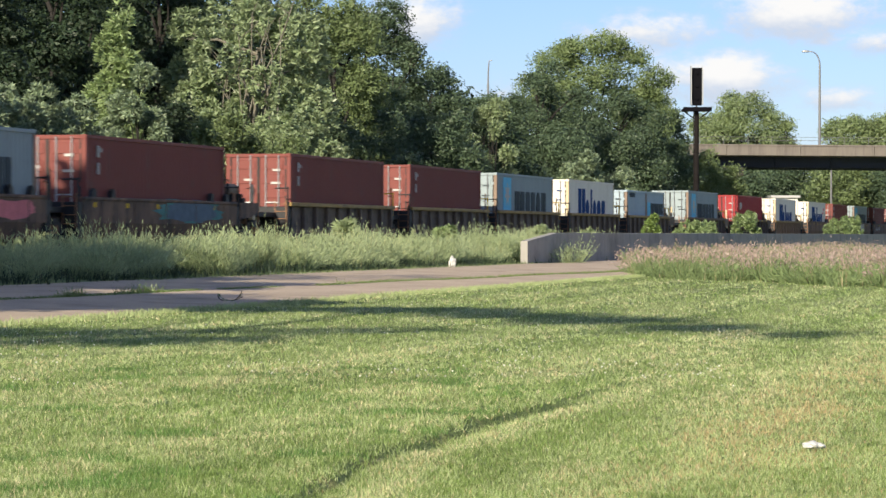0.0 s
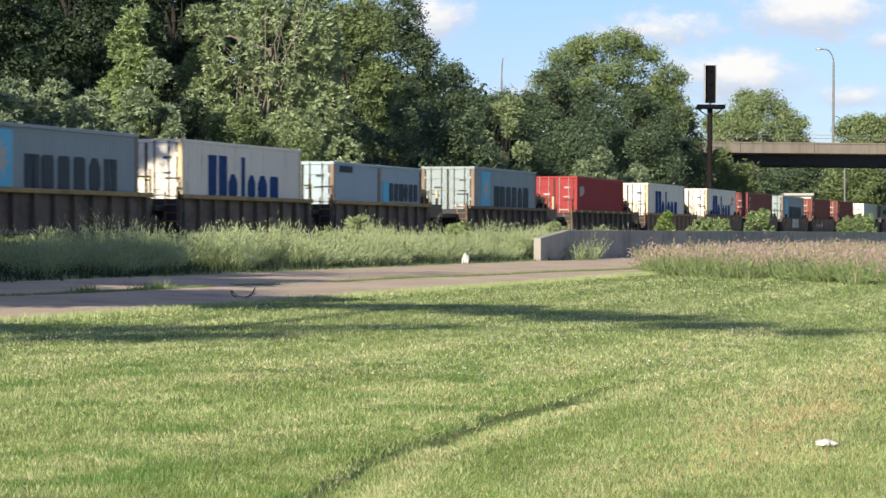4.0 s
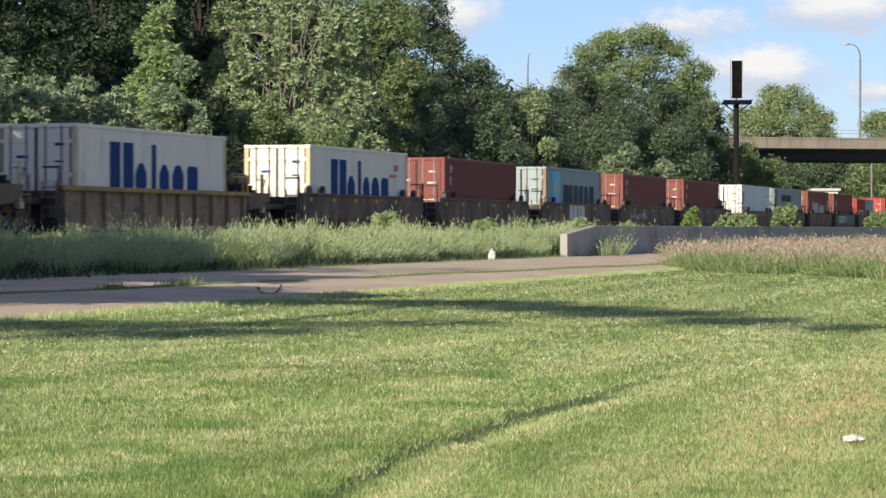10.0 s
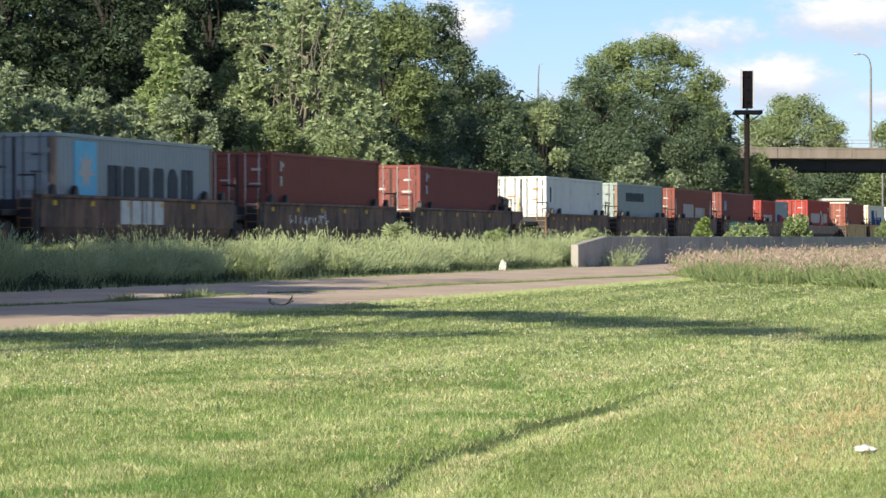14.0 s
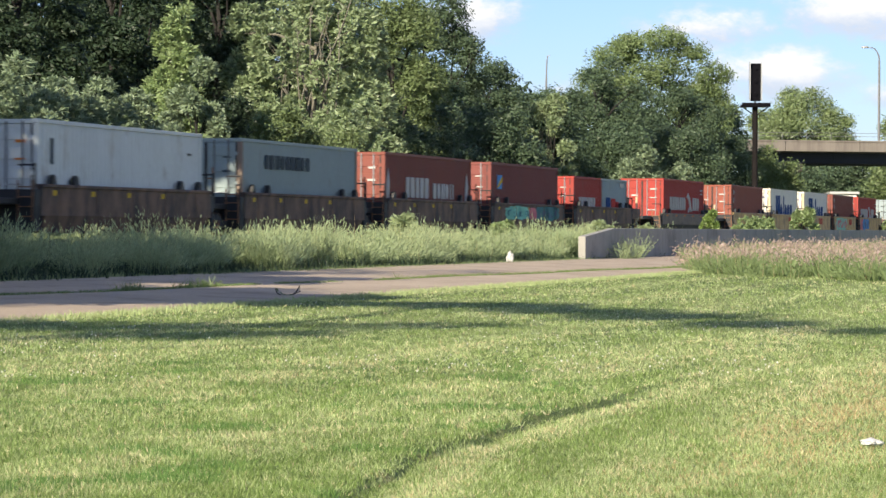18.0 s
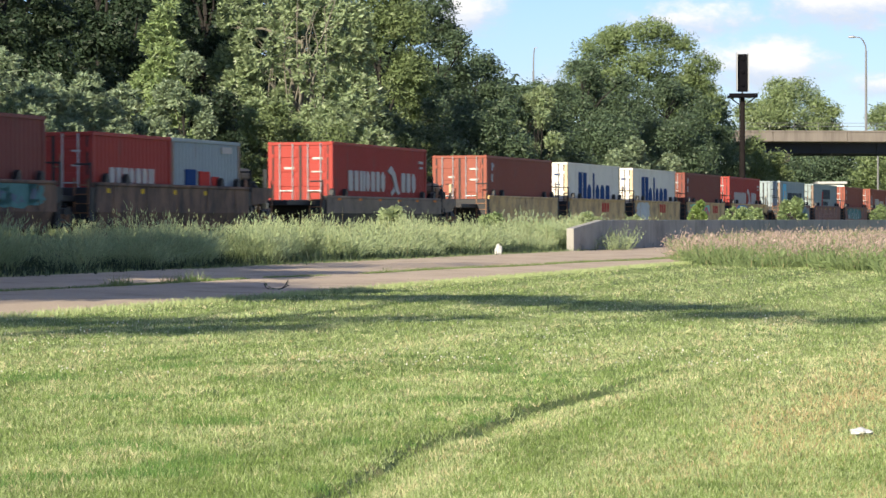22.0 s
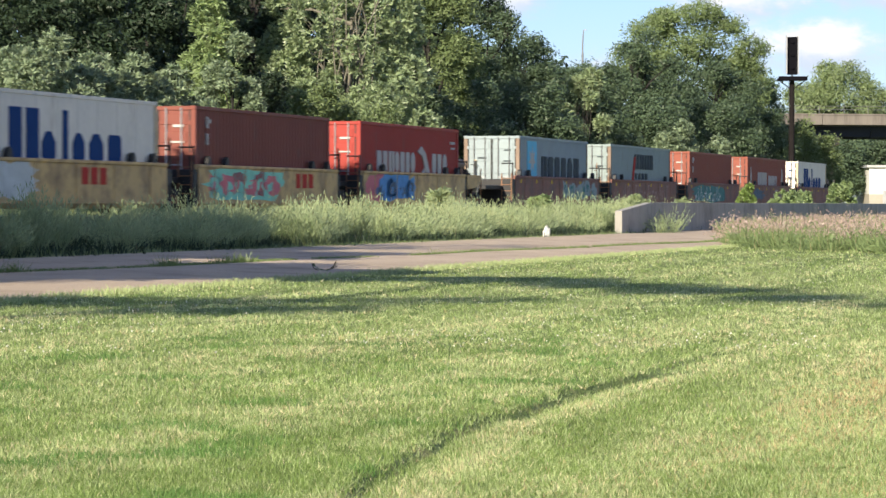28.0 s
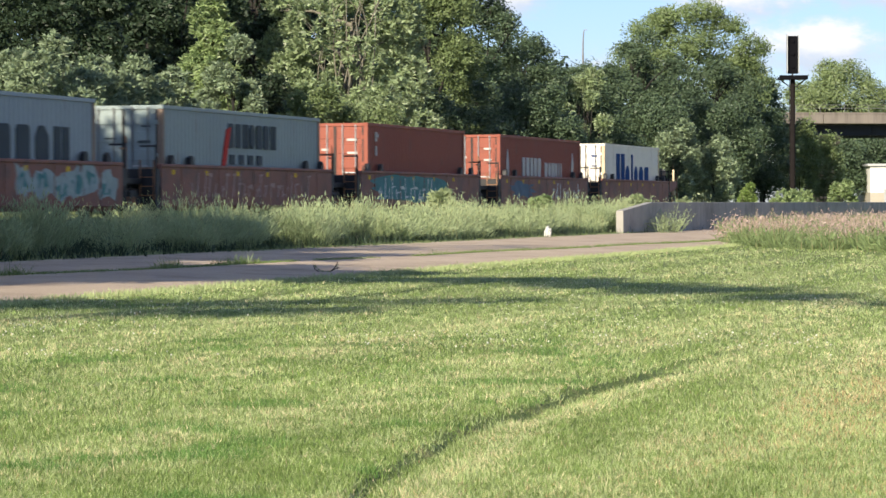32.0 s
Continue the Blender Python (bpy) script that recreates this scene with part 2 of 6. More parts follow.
def lawn_mat():
    m = bpy.data.materials.new("lawn")
    m.use_nodes = True
    nt = m.node_tree
    nt.nodes.clear()
    N = nt.nodes.new
    out, bs = N("ShaderNodeOutputMaterial"), N("ShaderNodeBsdfPrincipled")
    bs.inputs["Roughness"].default_value, bs.inputs["Specular IOR Level"].default_value = 0.8, 0.2
    tc = N("ShaderNodeTexCoord")
    rot = N("ShaderNodeMapping")
    rot.inputs["Rotation"].default_value = (0, 0, TH)
    link(nt, tc.outputs["Object"], rot.inputs["Vector"])
    wave = N("ShaderNodeTexWave")
    wave.bands_direction = "X"
    wave.inputs["Scale"].default_value, wave.inputs["Distortion"].default_value = 0.13, 3.0
    wave.inputs["Detail"].default_value, wave.inputs["Detail Scale"].default_value = 2.0, 0.6
    link(nt, rot.outputs["Vector"], wave.inputs["Vector"])
    big, mid, fine = (N("ShaderNodeTexNoise") for _ in range(3))
    for n, sc, de in ((big, 0.22, 4), (mid, 2.2, 5), (fine, 38, 4)):
        n.inputs["Scale"].default_value, n.inputs["Detail"].default_value = sc, de
        link(nt, tc.outputs["Object"], n.inputs["Vector"])
    c1 = N("ShaderNodeMixRGB")
    c1.inputs[1].default_value, c1.inputs[2].default_value = (0.125, 0.175, 0.056, 1), (0.215, 0.255, 0.1, 1)
    link(nt, wave.outputs["Fac"], c1.inputs[0])
    # dry straw patches, more of them on the near side
    sep, dry, add, ramp, c2 = N("ShaderNodeSeparateXYZ"), N("ShaderNodeMapRange"), N("ShaderNodeMath"), N("ShaderNodeValToRGB"), N("ShaderNodeMixRGB")
    link(nt, rot.outputs["Vector"], sep.inputs[0])
    dry.inputs["From Min"].default_value, dry.inputs["From Max"].default_value = -6.0, 6.0
    dry.inputs["To Min"].default_value, dry.inputs["To Max"].default_value = -0.05, 0.22
    link(nt, sep.outputs["X"], dry.inputs["Value"])
    add.operation = "ADD"
    link(nt, dry.outputs[0], add.inputs[0])
    link(nt, mid.outputs["Fac"], add.inputs[1])
    ramp.color_ramp.elements[0].position, ramp.color_ramp.elements[1].position = 0.5, 0.85
    link(nt, add.outputs[0], ramp.inputs["Fac"])
    c2.inputs[2].default_value = (0.42, 0.36, 0.17, 1)
    link(nt, ramp.outputs["Color"], c2.inputs[0])
    link(nt, c1.outputs[0], c2.inputs[1])
    c3 = N("ShaderNodeMixRGB")
    c3.blend_type, c3.inputs[0].default_value = "MULTIPLY", 0.8
    r3 = N("ShaderNodeMapRange")
    r3.inputs["From Min"].default_value, r3.inputs["From Max"].default_value = 0.3, 0.7
    r3.inputs["To Min"].default_value, r3.inputs["To Max"].default_value = 0.45, 1.45
    link(nt, fine.outputs["Fac"], r3.inputs["Value"])
    link(nt, c2.outputs[0], c3.inputs[1])
    link(nt, r3.outputs[0], c3.inputs[2])
    c4 = N("ShaderNodeMixRGB")
    c4.blend_type, c4.inputs[0].default_value = "MULTIPLY", 0.6
    r4 = N("ShaderNodeMapRange")
    r4.inputs["From Min"].default_value, r4.inputs["From Max"].default_value = 0.3, 0.7
    r4.inputs["To Min"].default_value, r4.inputs["To Max"].default_value = 0.7, 1.25
    link(nt, big.outputs["Fac"], r4.inputs["Value"])
    link(nt, c3.outputs[0], c4.inputs[1])
    link(nt, r4.outputs[0], c4.inputs[2])
    link(nt, c4.outputs[0], bs.inputs["Base Color"])
    bp = N("ShaderNodeBump")
    bp.inputs["Strength"].default_value, bp.inputs["Distance"].default_value = 0.9, 0.05
    link(nt, fine.outputs["Fac"], bp.inputs["Height"])
    link(nt, bp.outputs["Normal"], bs.inputs["Normal"])
    link(nt, bs.outputs[0], out.inputs["Surface"])
    return m


LAWN = lawn_mat()


def build_ground():
    xs = spaced(-1.4, 3.4, 0.045, -2500, 2500, 1.12)
    ys = spaced(9, 36, 0.3, -1500, 4000, 1.12)
    verts = [(x, y, ground_z(x, y)) for y in ys for x in xs]
    n = len(xs)
    faces = [(j * n + i, j * n + i + 1, (j + 1) * n + i + 1, (j + 1) * n + i) for j in range(len(ys) - 1) for i in range(n - 1)]
    ob = raw("ground", verts, faces, LAWN)
    ob.data.polygons.foreach_set("use_smooth", [True] * len(ob.data.polygons))
    tagged(ob, "mown green lawn with dry yellow patches beside the tracks", "ground", kind="structure")


build_ground()

ASPHALT = surface("worn_asphalt", (0.385, 0.31, 0.235), rough=0.9, vary=0.25, scale=0.35, fine=18, bump=0.35, dirt=(0.2, 0.155, 0.115), dirt_amount=0.5)
CONCRETE = surface("weathered_concrete", (0.30, 0.29, 0.265), rough=0.9, vary=0.2, scale=0.25, fine=1.5, bump=0.05, dirt=(0.12, 0.118, 0.11), dirt_amount=0.5)
BRIDGE_CONCRETE = surface("bridge_concrete", (0.16, 0.142, 0.125), rough=0.9, vary=0.25, scale=0.9, fine=6, bump=0.2, dirt=(0.085, 0.074, 0.066), dirt_amount=0.45, stretch=(1, 1, 0.12))
# pier concrete: the shade under the bridge is put into this near-black colour
SHADE_CONCRETE = surface("shade_dark_concrete", (0.03, 0.027, 0.025), rough=0.9, vary=0.3, scale=0.5, fine=6, bump=0.2)
GIRDER = surface("painted_girder", (0.018, 0.026, 0.045), rough=0.55, vary=0.25, scale=0.4, fine=5)
BALLAST = surface("ballast", (0.16, 0.15, 0.14), rough=0.95, vary=0.5, scale=3, fine=14, bump=0.8)
STEEL = surface("rail_steel", (0.12, 0.08, 0.06), rough=0.5, metal=0.8, vary=0.3)
TIMBER = surface("sleeper_wood", (0.07, 0.055, 0.045), rough=0.9, vary=0.35)
GALV = surface("galvanised_steel", (0.42, 0.43, 0.44), rough=0.5, metal=0.6, vary=0.15)
POLE = surface("weathered_pole_steel", (0.16, 0.165, 0.17), rough=0.6, metal=0.3, vary=0.15)
DARK_STEEL = surface("dark_steel", (0.018, 0.018, 0.02), rough=0.6, vary=0.4, scale=4)
DARK_RUST = surface("dark_rusty_steel", (0.013, 0.011, 0.011), spec=0.1, rough=0.9, vary=0.4, scale=3)
RUST = surface("rusty_steel", (0.23, 0.12, 0.065), rough=0.8, vary=0.4, scale=3, dirt=(0.04, 0.03, 0.028), dirt_amount=0.5)


def build_road():
    """The old asphalt lane between lawn and weeds, its near edge frayed by the lawn."""
    rnd = random.Random(3)
    bm = bmesh.new()
    lats = [15.4, 17.5, 19.5, 21.5, 23.4]
    rows = []
    s = -20.0
    while s < 135:
        e = 0.22 * (noise.noise((s * 0.35, 0, 0)) + 0.6 * noise.noise((s * 1.3, 4, 0)))
        row = []
        for k, lat in enumerate(lats):
            q = lat + (e if k == 0 else 0)
            p = plan(s, q)
            row.append(bm.verts.new((p.x, p.y, ground_z(p.x, p.y) + 0.022 + (0.004 if 0 < k < 4 else -0.012))))
        rows.append(row)
        s += 0.7
    for a, b in zip(rows, rows[1:]):
        for k in range(4):
            bm.faces.new((a[k], b[k], b[k + 1], a[k + 1]))
    bmesh.ops.recalc_face_normals(bm, faces=bm.faces)
    ob = part("road", bm, ASPHALT)
    for f in ob.data.polygons:
        f.use_smooth = True
    tagged(ob, "cracked brownish old asphalt lane between lawn and weeds", "road", kind="structure")


build_road()


def build_wall():
    """The low concrete wall with a ramped end, cast in bays."""
    wall = tagged(new("wall_concrete"), "low weathered grey concrete wall with a ramped end", "wall", kind="structure")
    lat0, thick = 23.1, 0.28

    def put(s, z, d):
        return plan(s, lat0 + d, z)
    s0 = 100.4
    bays = [s0, 107.0] + [107.0 + 7.5 * k for k in range(1, 23)]
    for i, (a, b) in enumerate(zip(bays, bays[1:])):
        bm = bmesh.new()
        a2 = a + (0.012 if i else 0)
        out = [(a2, -0.1), (b, -0.1), (b, 1.33), (a2, 1.33)] if i else [(a, -0.1), (b, -0.1), (b, 1.33), (a + 5.0, 1.33), (a, 1.02)]
        prism(bm, out, 0, thick, put)
        bmesh.ops.bevel(bm, geom=bm.edges[:], offset=0.015, segments=1, affect="EDGES")
        part("panel", bm, CONCRETE, wall)


build_wall()


def build_track():
    tr = tagged(new("railway_track"), "straight railway track on grey ballast", "track", kind="structure")
    z = RAIL

    def put(lat, zz, s):
        return plan(s, lat, zz)
    for k, c in enumerate((TRACK,)):
        bm = bmesh.new()
        prism(bm, [(c - 2.6, 0.45), (c + 2.6, 0.45), (c + 1.6, z - 0.2), (c - 1.6, z - 0.2)], -160, 760, put)
        part("ballast_bed", bm, BALLAST, tr, "grey crushed stone")
        for side in (-0.75, 0.75):
            bm = bmesh.new()
            q = c + side
            prism(bm, [(q - 0.07, z - 0.17), (q + 0.07, z - 0.17), (q + 0.02, z - 0.13), (q + 0.02, z - 0.05), (q + 0.036, z - 0.035), (q + 0.036, z),
                       (q - 0.036, z), (q - 0.036, z - 0.035), (q - 0.02, z - 0.05), (q - 0.02, z - 0.13)], -160, 760, put)
            part("rail", bm, STEEL, tr)
        verts, faces = [], []
        for n in range(-60, 420):
            s = n * 0.6 + 40
            o = len(verts)
            for ds in (-0.11, 0.11):
                for dl, dz in ((-1.3, -0.3), (1.3, -0.3), (1.3, -0.172), (-1.3, -0.172)):
                    verts.append(plan(s + ds, c + dl, z + dz))
            faces += [(o, o + 1, o + 2, o + 3), (o + 7, o + 6, o + 5, o + 4), (o + 3, o + 2, o + 6, o + 7), (o, o + 3, o + 7, o + 4), (o + 1, o + 5, o + 6, o + 2)]
        tagged(raw("sleepers", verts, faces, TIMBER, tr), "dark wooden sleepers", kind="stuff")


build_track()


def build_bridge():
    """The road bridge that spans the railway, seen square on."""
    br = tagged(new("road_bridge"), "concrete road bridge on dark blue steel girders over the railway", "bridge", kind="structure")
    y0, y1 = 276.0, 290.0
    x0, x1 = 17.0, 120.0
    slope = -0.006

    def span(z0, z1, ya, yb, xa=x0, xb=x1):
        bm = bmesh.new()
        v = [bm.verts.new((x, y, z + slope * (x - x0))) for z in (z0, z1) for x, y in ((xa, ya), (xb, ya), (xb, yb), (xa, yb))]
        for q in ((0, 3, 2, 1), (4, 5, 6, 7), (0, 1, 5, 4), (1, 2, 6, 5), (2, 3, 7, 6), (3, 0, 4, 7)):
            bm.faces.new([v[i] for i in q])
        return bm
    part("deck", span(9.2, 9.45, y0, y1), BRIDGE_CONCRETE, br)
    n = 14
    for k in range(n):
        a, b = x0 + (x1 - x0) * k / n, x0 + (x1 - x0) * (k + 1) / n - 0.05
        part("parapet_panel", span(9.27, 10.2, y0 - 0.35, y0, a, b), BRIDGE_CONCRETE, br)
    part("parapet_coping", span(10.2, 10.35, y0 - 0.42, y0 + 0.06), BRIDGE_CONCRETE, br)
    part("parapet", span(9.2, 10.35, y1, y1 + 0.3), BRIDGE_CONCRETE, br, "far parapet")
    for k in range(5):
        ya = y0 + 2.1 + k * 2.6
        bm = span(8.2, 9.2, ya + 0.18, ya + 0.24)
        bm2 = [span(8.15, 8.21, ya, ya + 0.42), span(9.14, 9.2, ya, ya + 0.42)]
        me = bpy.data.meshes.new("tmp")
        for b in bm2:
            b.to_mesh(me)
            bm.from_mesh(me)
            b.free()
        bpy.data.meshes.remove(me)
        part("girder", bm, GIRDER, br, "dark blue steel girder")
    for k in range(22):
        xa = x0 + 3 + k * 5.6
        bm = boxes((xa, xa + 0.06, y0 + 2.12, y0 + 2.28, 8.22 + slope * (xa - x0), 9.13 + slope * (xa - x0)))
        part("stiffener", bm, GIRDER, br)
    for xa in (31.4, 60.5):
        bm = boxes((xa, xa + 1.5, y0 + 0.6, y1 - 0.6, 0.3, 7.1), (xa - 0.6, xa + 2.1, y0 + 0.6, y1 - 0.2, 7.1, 8.13 + slope * (xa + 2.1 - x0)), bevel=0.06)
        part("pier", bm, SHADE_CONCRETE, br)
    for k in range(24):
        xa = x0 + 12 + k * 2.4
        za = 10.35 + slope * (xa - x0)
        part("rail_post", tube(bmesh.new(), (xa, y0 - 0.2, za), (xa, y0 - 0.2, za + 0.75), 0.03, n=6), POLE, br)
    for h in (0.42, 0.74):
        za, zb = 10.35 + slope * 12 + h, 10.35 + slope * (12 + 55.2) + h
        part("handrail", tube(bmesh.new(), (x0 + 12, y0 - 0.2, za), (x0 + 67.2, y0 - 0.2, zb), 0.022, n=6), POLE, br)


build_bridge()


def build_embankments():
    """The grassy banks that carry the road up to the bridge on both sides."""
    for top, xa, xb in ((9.45, -330.0, 17.0), (8.83, 120.0, 560.0)):
        bm = bmesh.new()
        prism(bm, [(272.0, 0.6), (294.0, 0.6), (291.0, top - 0.05), (275.0, top - 0.05)], xa, xb, lambda a, b, d: Vector((d, a, b)))
        tagged(part("embankment", bm, LAWN), "grassy embankment carrying the road to the bridge", "embankment", kind="structure")
        part_ob = part("road_surface", boxes((xa, xb, 276.5, 289.5, top - 0.09, top - 0.004)), ASPHALT)
        tagged(part_ob, "grey asphalt road on the embankment", "road", kind="structure")


build_embankments()


def street_lamp(base, height, arm, label, big=1.0):
    ob = tagged(new("street_lamp"), label, "street lamp")
    ob.location = base
    bm = tube(bmesh.new(), (0, 0, 0), (0, 0, height * 0.86), 0.14, 0.1)
    prev = Vector((0, 0, height * 0.86))
    for k in range(1, 9):
        a = k / 8 * math.pi / 2
        p = Vector((arm * (1 - math.cos(a)) * 0.75, 0, height * 0.86 + height * 0.13 * math.sin(a)))
        tube(bm, prev, p, 0.085 - 0.004 * k, 0.081 - 0.004 * k)
        prev = p
    part("pole", bm, POLE, ob)
    tip = prev + Vector((arm * 0.25, 0, 0))
    part("arm", tube(bmesh.new(), prev, tip, 0.05), GALV, ob)
    sgn = 1 if arm > 0 else -1
    bm = bmesh.new()
    bmesh.ops.create_uvsphere(bm, u_segments=12, v_segments=8, radius=1)
    for v in bm.verts:
        v.co = Vector((tip.x + big * (sgn * 0.25 + v.co.x * 0.42), v.co.y * 0.18 * big, tip.z + big * v.co.z * (0.16 if v.co.z > 0 else 0.09)))
    part("lamp_head", bm, GALV, ob, smooth=True)
    part("base_plate", boxes((-0.22, 0.22, -0.22, 0.22, 0, 0.08), bevel=0.02), GALV, ob)
    return ob


street_lamp((41.0, 276.2, 9.25), 10.35, -1.15, "tall grey street lamp with a curved arm on the bridge parapet")
street_lamp((bearing(8.68, 312).x, bearing(8.68, 312).y, 0.58), 10.5, 0.6, "pale grey lamp pole seen under the bridge")
street_lamp((8.4, 290.0, 1.2), 18.4, 0.2, "tall grey street lamp standing behind the trees", 0.35)


MATTE_BLACK = surface("matte_black_paint", (0.006, 0.006, 0.008), rough=0.95, spec=0.05, vary=0.3)


def signal_mast():
    ob = tagged(new("signal_mast"), "dark railway signal mast with a tall black signal head", "signal mast")
    p = bearing(5.94, 196)
    ob.location = (p.x, p.y, 0.58)
    part("mast", tube(bmesh.new(), (0, 0, 0.3), (0, 0, 9.4), 0.19, 0.17, n=10), DARK_RUST, ob, "rusty dark steel tube")
    part("foot", boxes((-0.4, 0.4, -0.4, 0.4, -0.1, 0.32), bevel=0.04), CONCRETE, ob)
    part("platform", boxes((-1.0, 1.0, -0.7, 0.7, 9.35, 9.5), (-1.0, 1.0, -0.7, -0.66, 9.5, 9.62)), MATTE_BLACK, ob)
    for sx in (-0.9, 0.9):
        part("bracket", tube(bmesh.new(), (0.15 * sx, 0, 8.8), (sx, 0, 9.36), 0.04), DARK_STEEL, ob)
    head = part("backboard", boxes((-0.36, 0.36, -0.06, 0.0, 9.75, 12.4), bevel=0.03), MATTE_BLACK, ob, "tall black backing board")
    part("side_shield", boxes((-0.44, -0.37, -0.35, 0.1, 9.8, 12.5)), GALV, ob, "grey shield")
    part("side_shield", boxes((0.37, 0.44, -0.35, 0.1, 9.8, 12.45)), GALV, ob, "grey shield")
    for k in range(3):
        z = 10.25 + k * 0.9
        bm = tube(bmesh.new(), (0, -0.06, z), (0, -0.2, z), 0.13, 0.12, n=12)
        part("lamp_hood", bm, MATTE_BLACK, ob)
    part("hanger", tube(bmesh.new(), (0, 0.05, 9.4), (0, 0.05, 12.35), 0.06), DARK_STEEL, ob)
    part("ladder", boxes((-0.2, -0.16, 0.26, 0.3, 0.4, 9.4), (0.16, 0.2, 0.26, 0.3, 0.4, 9.4), *[(-0.2, 0.2, 0.265, 0.295, 0.6 + 0.32 * k, 0.63 + 0.32 * k) for k in range(27)]), DARK_RUST, ob)
    return ob


signal_mast()


# ---- the train ----
# colours of the boxes and the cars
def box_paint(name, c, dirt=(0.10, 0.08, 0.07), amount=0.32):
    return surface(name, c, rough=0.62, spec=0.25, vary=0.14, scale=0.9, fine=18, bump=0.05, dirt=dirt, dirt_amount=amount, stretch=(1, 1, 0.35))


PAINT = {
    "maroon": box_paint("maroon_paint", (0.18, 0.053, 0.045)),
    "brown": box_paint("brown_paint", (0.19, 0.058, 0.043)),
    "orange": box_paint("orange_brown_paint", (0.245, 0.074, 0.05)),
    "red": box_paint("red_paint", (0.29, 0.03, 0.034)),
    "scarlet": box_paint("scarlet_paint", (0.31, 0.042, 0.033)),
    "grey": box_paint("pale_blue_grey_paint", (0.27, 0.325, 0.345), (0.2, 0.17, 0.14), 0.3),
    "teal": box_paint("grey_green_paint", (0.255, 0.31, 0.31), (0.2, 0.17, 0.14), 0.3),
    "white": box_paint("white_paint", (0.68, 0.64, 0.57), (0.33, 0.27, 0.21), 0.34),
    "ivory": box_paint("dull_white_paint", (0.57, 0.605, 0.595), (0.3, 0.26, 0.21), 0.36),
    "pale": box_paint("pale_grey_paint", (0.33, 0.41, 0.47), (0.3, 0.28, 0.25), 0.25),
}
INK = {
    "blue": surface("blue_lettering", (0.014, 0.05, 0.17), rough=0.8, spec=0.1, vary=0.1),
    "ink": surface("dark_lettering", (0.065, 0.08, 0.09), rough=0.8, spec=0.1, vary=0.15),
    "white": surface("white_lettering", (0.46, 0.44, 0.42), rough=0.8, spec=0.1, vary=0.1),
    "sky": surface("sky_blue_emblem", (0.16, 0.48, 0.68), rough=0.8, spec=0.1, vary=0.1),
    "red": surface("red_lettering", (0.45, 0.05, 0.04), rough=0.8, spec=0.1, vary=0.1),
    "orange": surface("orange_lettering", (0.70, 0.22, 0.05), rough=0.8, spec=0.1, vary=0.1),
    "yellow": surface("yellow_marking", (0.62, 0.40, 0.04), rough=0.8, spec=0.1, vary=0.15),
    "pink": surface("pink_spray", (0.62, 0.20, 0.22), rough=0.85, spec=0.1, vary=0.3, scale=3),
    "mint": surface("mint_spray", (0.28, 0.60, 0.48), rough=0.85, spec=0.1, vary=0.3, scale=3),
    "spray": surface("white_spray", (0.55, 0.57, 0.56), rough=0.85, spec=0.1, vary=0.3, scale=3),
    "azure": surface("blue_spray", (0.13, 0.30, 0.56), rough=0.85, spec=0.1, vary=0.3, scale=3),
    "haze": surface("faded_grey_spray", (0.30, 0.36, 0.36), rough=0.85, spec=0.1, vary=0.35, scale=3),
    "scrawl": surface("faded_pink_scrawl", (0.36, 0.25, 0.23), rough=0.85, spec=0.1, vary=0.3, scale=3),
    "slate": surface("slate_blue_spray", (0.12, 0.16, 0.21), rough=0.85, spec=0.1, vary=0.4, scale=3),
    "sea": surface("teal_spray", (0.10, 0.22, 0.22), rough=0.85, spec=0.1, vary=0.4, scale=3),
}
CAR = {
    "dark_ribbed": surface("dark_ribbed_steel", (0.125, 0.092, 0.075), rough=0.75, vary=0.4, scale=1.2, dirt=(0.02, 0.018, 0.017), dirt_amount=0.5),
    "brown_well": surface("brown_well_paint", (0.18, 0.104, 0.07), rough=0.75, vary=0.35, scale=1.1, dirt=(0.035, 0.028, 0.025), dirt_amount=0.72, stretch=(1, 1, 0.5)),
    "black_well": surface("black_well_paint", (0.045, 0.038, 0.034), rough=0.7, vary=0.4, scale=1, dirt=(0.085, 0.065, 0.05), dirt_amount=0.4),
    "tan_well": surface("tan_yellow_well_paint", (0.58, 0.38, 0.16), rough=0.65, vary=0.2, scale=0.8, dirt=(0.24, 0.15, 0.075), dirt_amount=0.62),
    "rust_well": surface("rusty_red_well_paint", (0.22, 0.095, 0.07), rough=0.7, vary=0.3, scale=0.8, dirt=(0.11, 0.075, 0.065), dirt_amount=0.55),
    "dark_ribbed_plain": surface("black_ribbed_steel", (0.10, 0.075, 0.064), rough=0.75, vary=0.4, scale=1.2, dirt=(0.02, 0.018, 0.017), dirt_amount=0.5),
    "dark_ribbed_tan": surface("tan_ribbed_steel", (0.29, 0.195, 0.13), rough=0.75, vary=0.3, scale=1.0, dirt=(0.06, 0.045, 0.035), dirt_amount=0.5),
    "dusty_plate": surface("dusty_brown_plate", (0.21, 0.16, 0.12), rough=0.8, vary=0.35, scale=1.3, dirt=(0.10, 0.08, 0.065), dirt_amount=0.5),
    "chord": surface("ochre_chord_paint", (0.30, 0.20, 0.07), rough=0.7, vary=0.35, scale=1.5, dirt=(0.09, 0.06, 0.04), dirt_amount=0.5),
    "chord_brown": surface("brown_chord_paint", (0.13, 0.085, 0.05), rough=0.7, vary=0.35, scale=1.5, dirt=(0.05, 0.04, 0.03), dirt_amount=0.5),
}
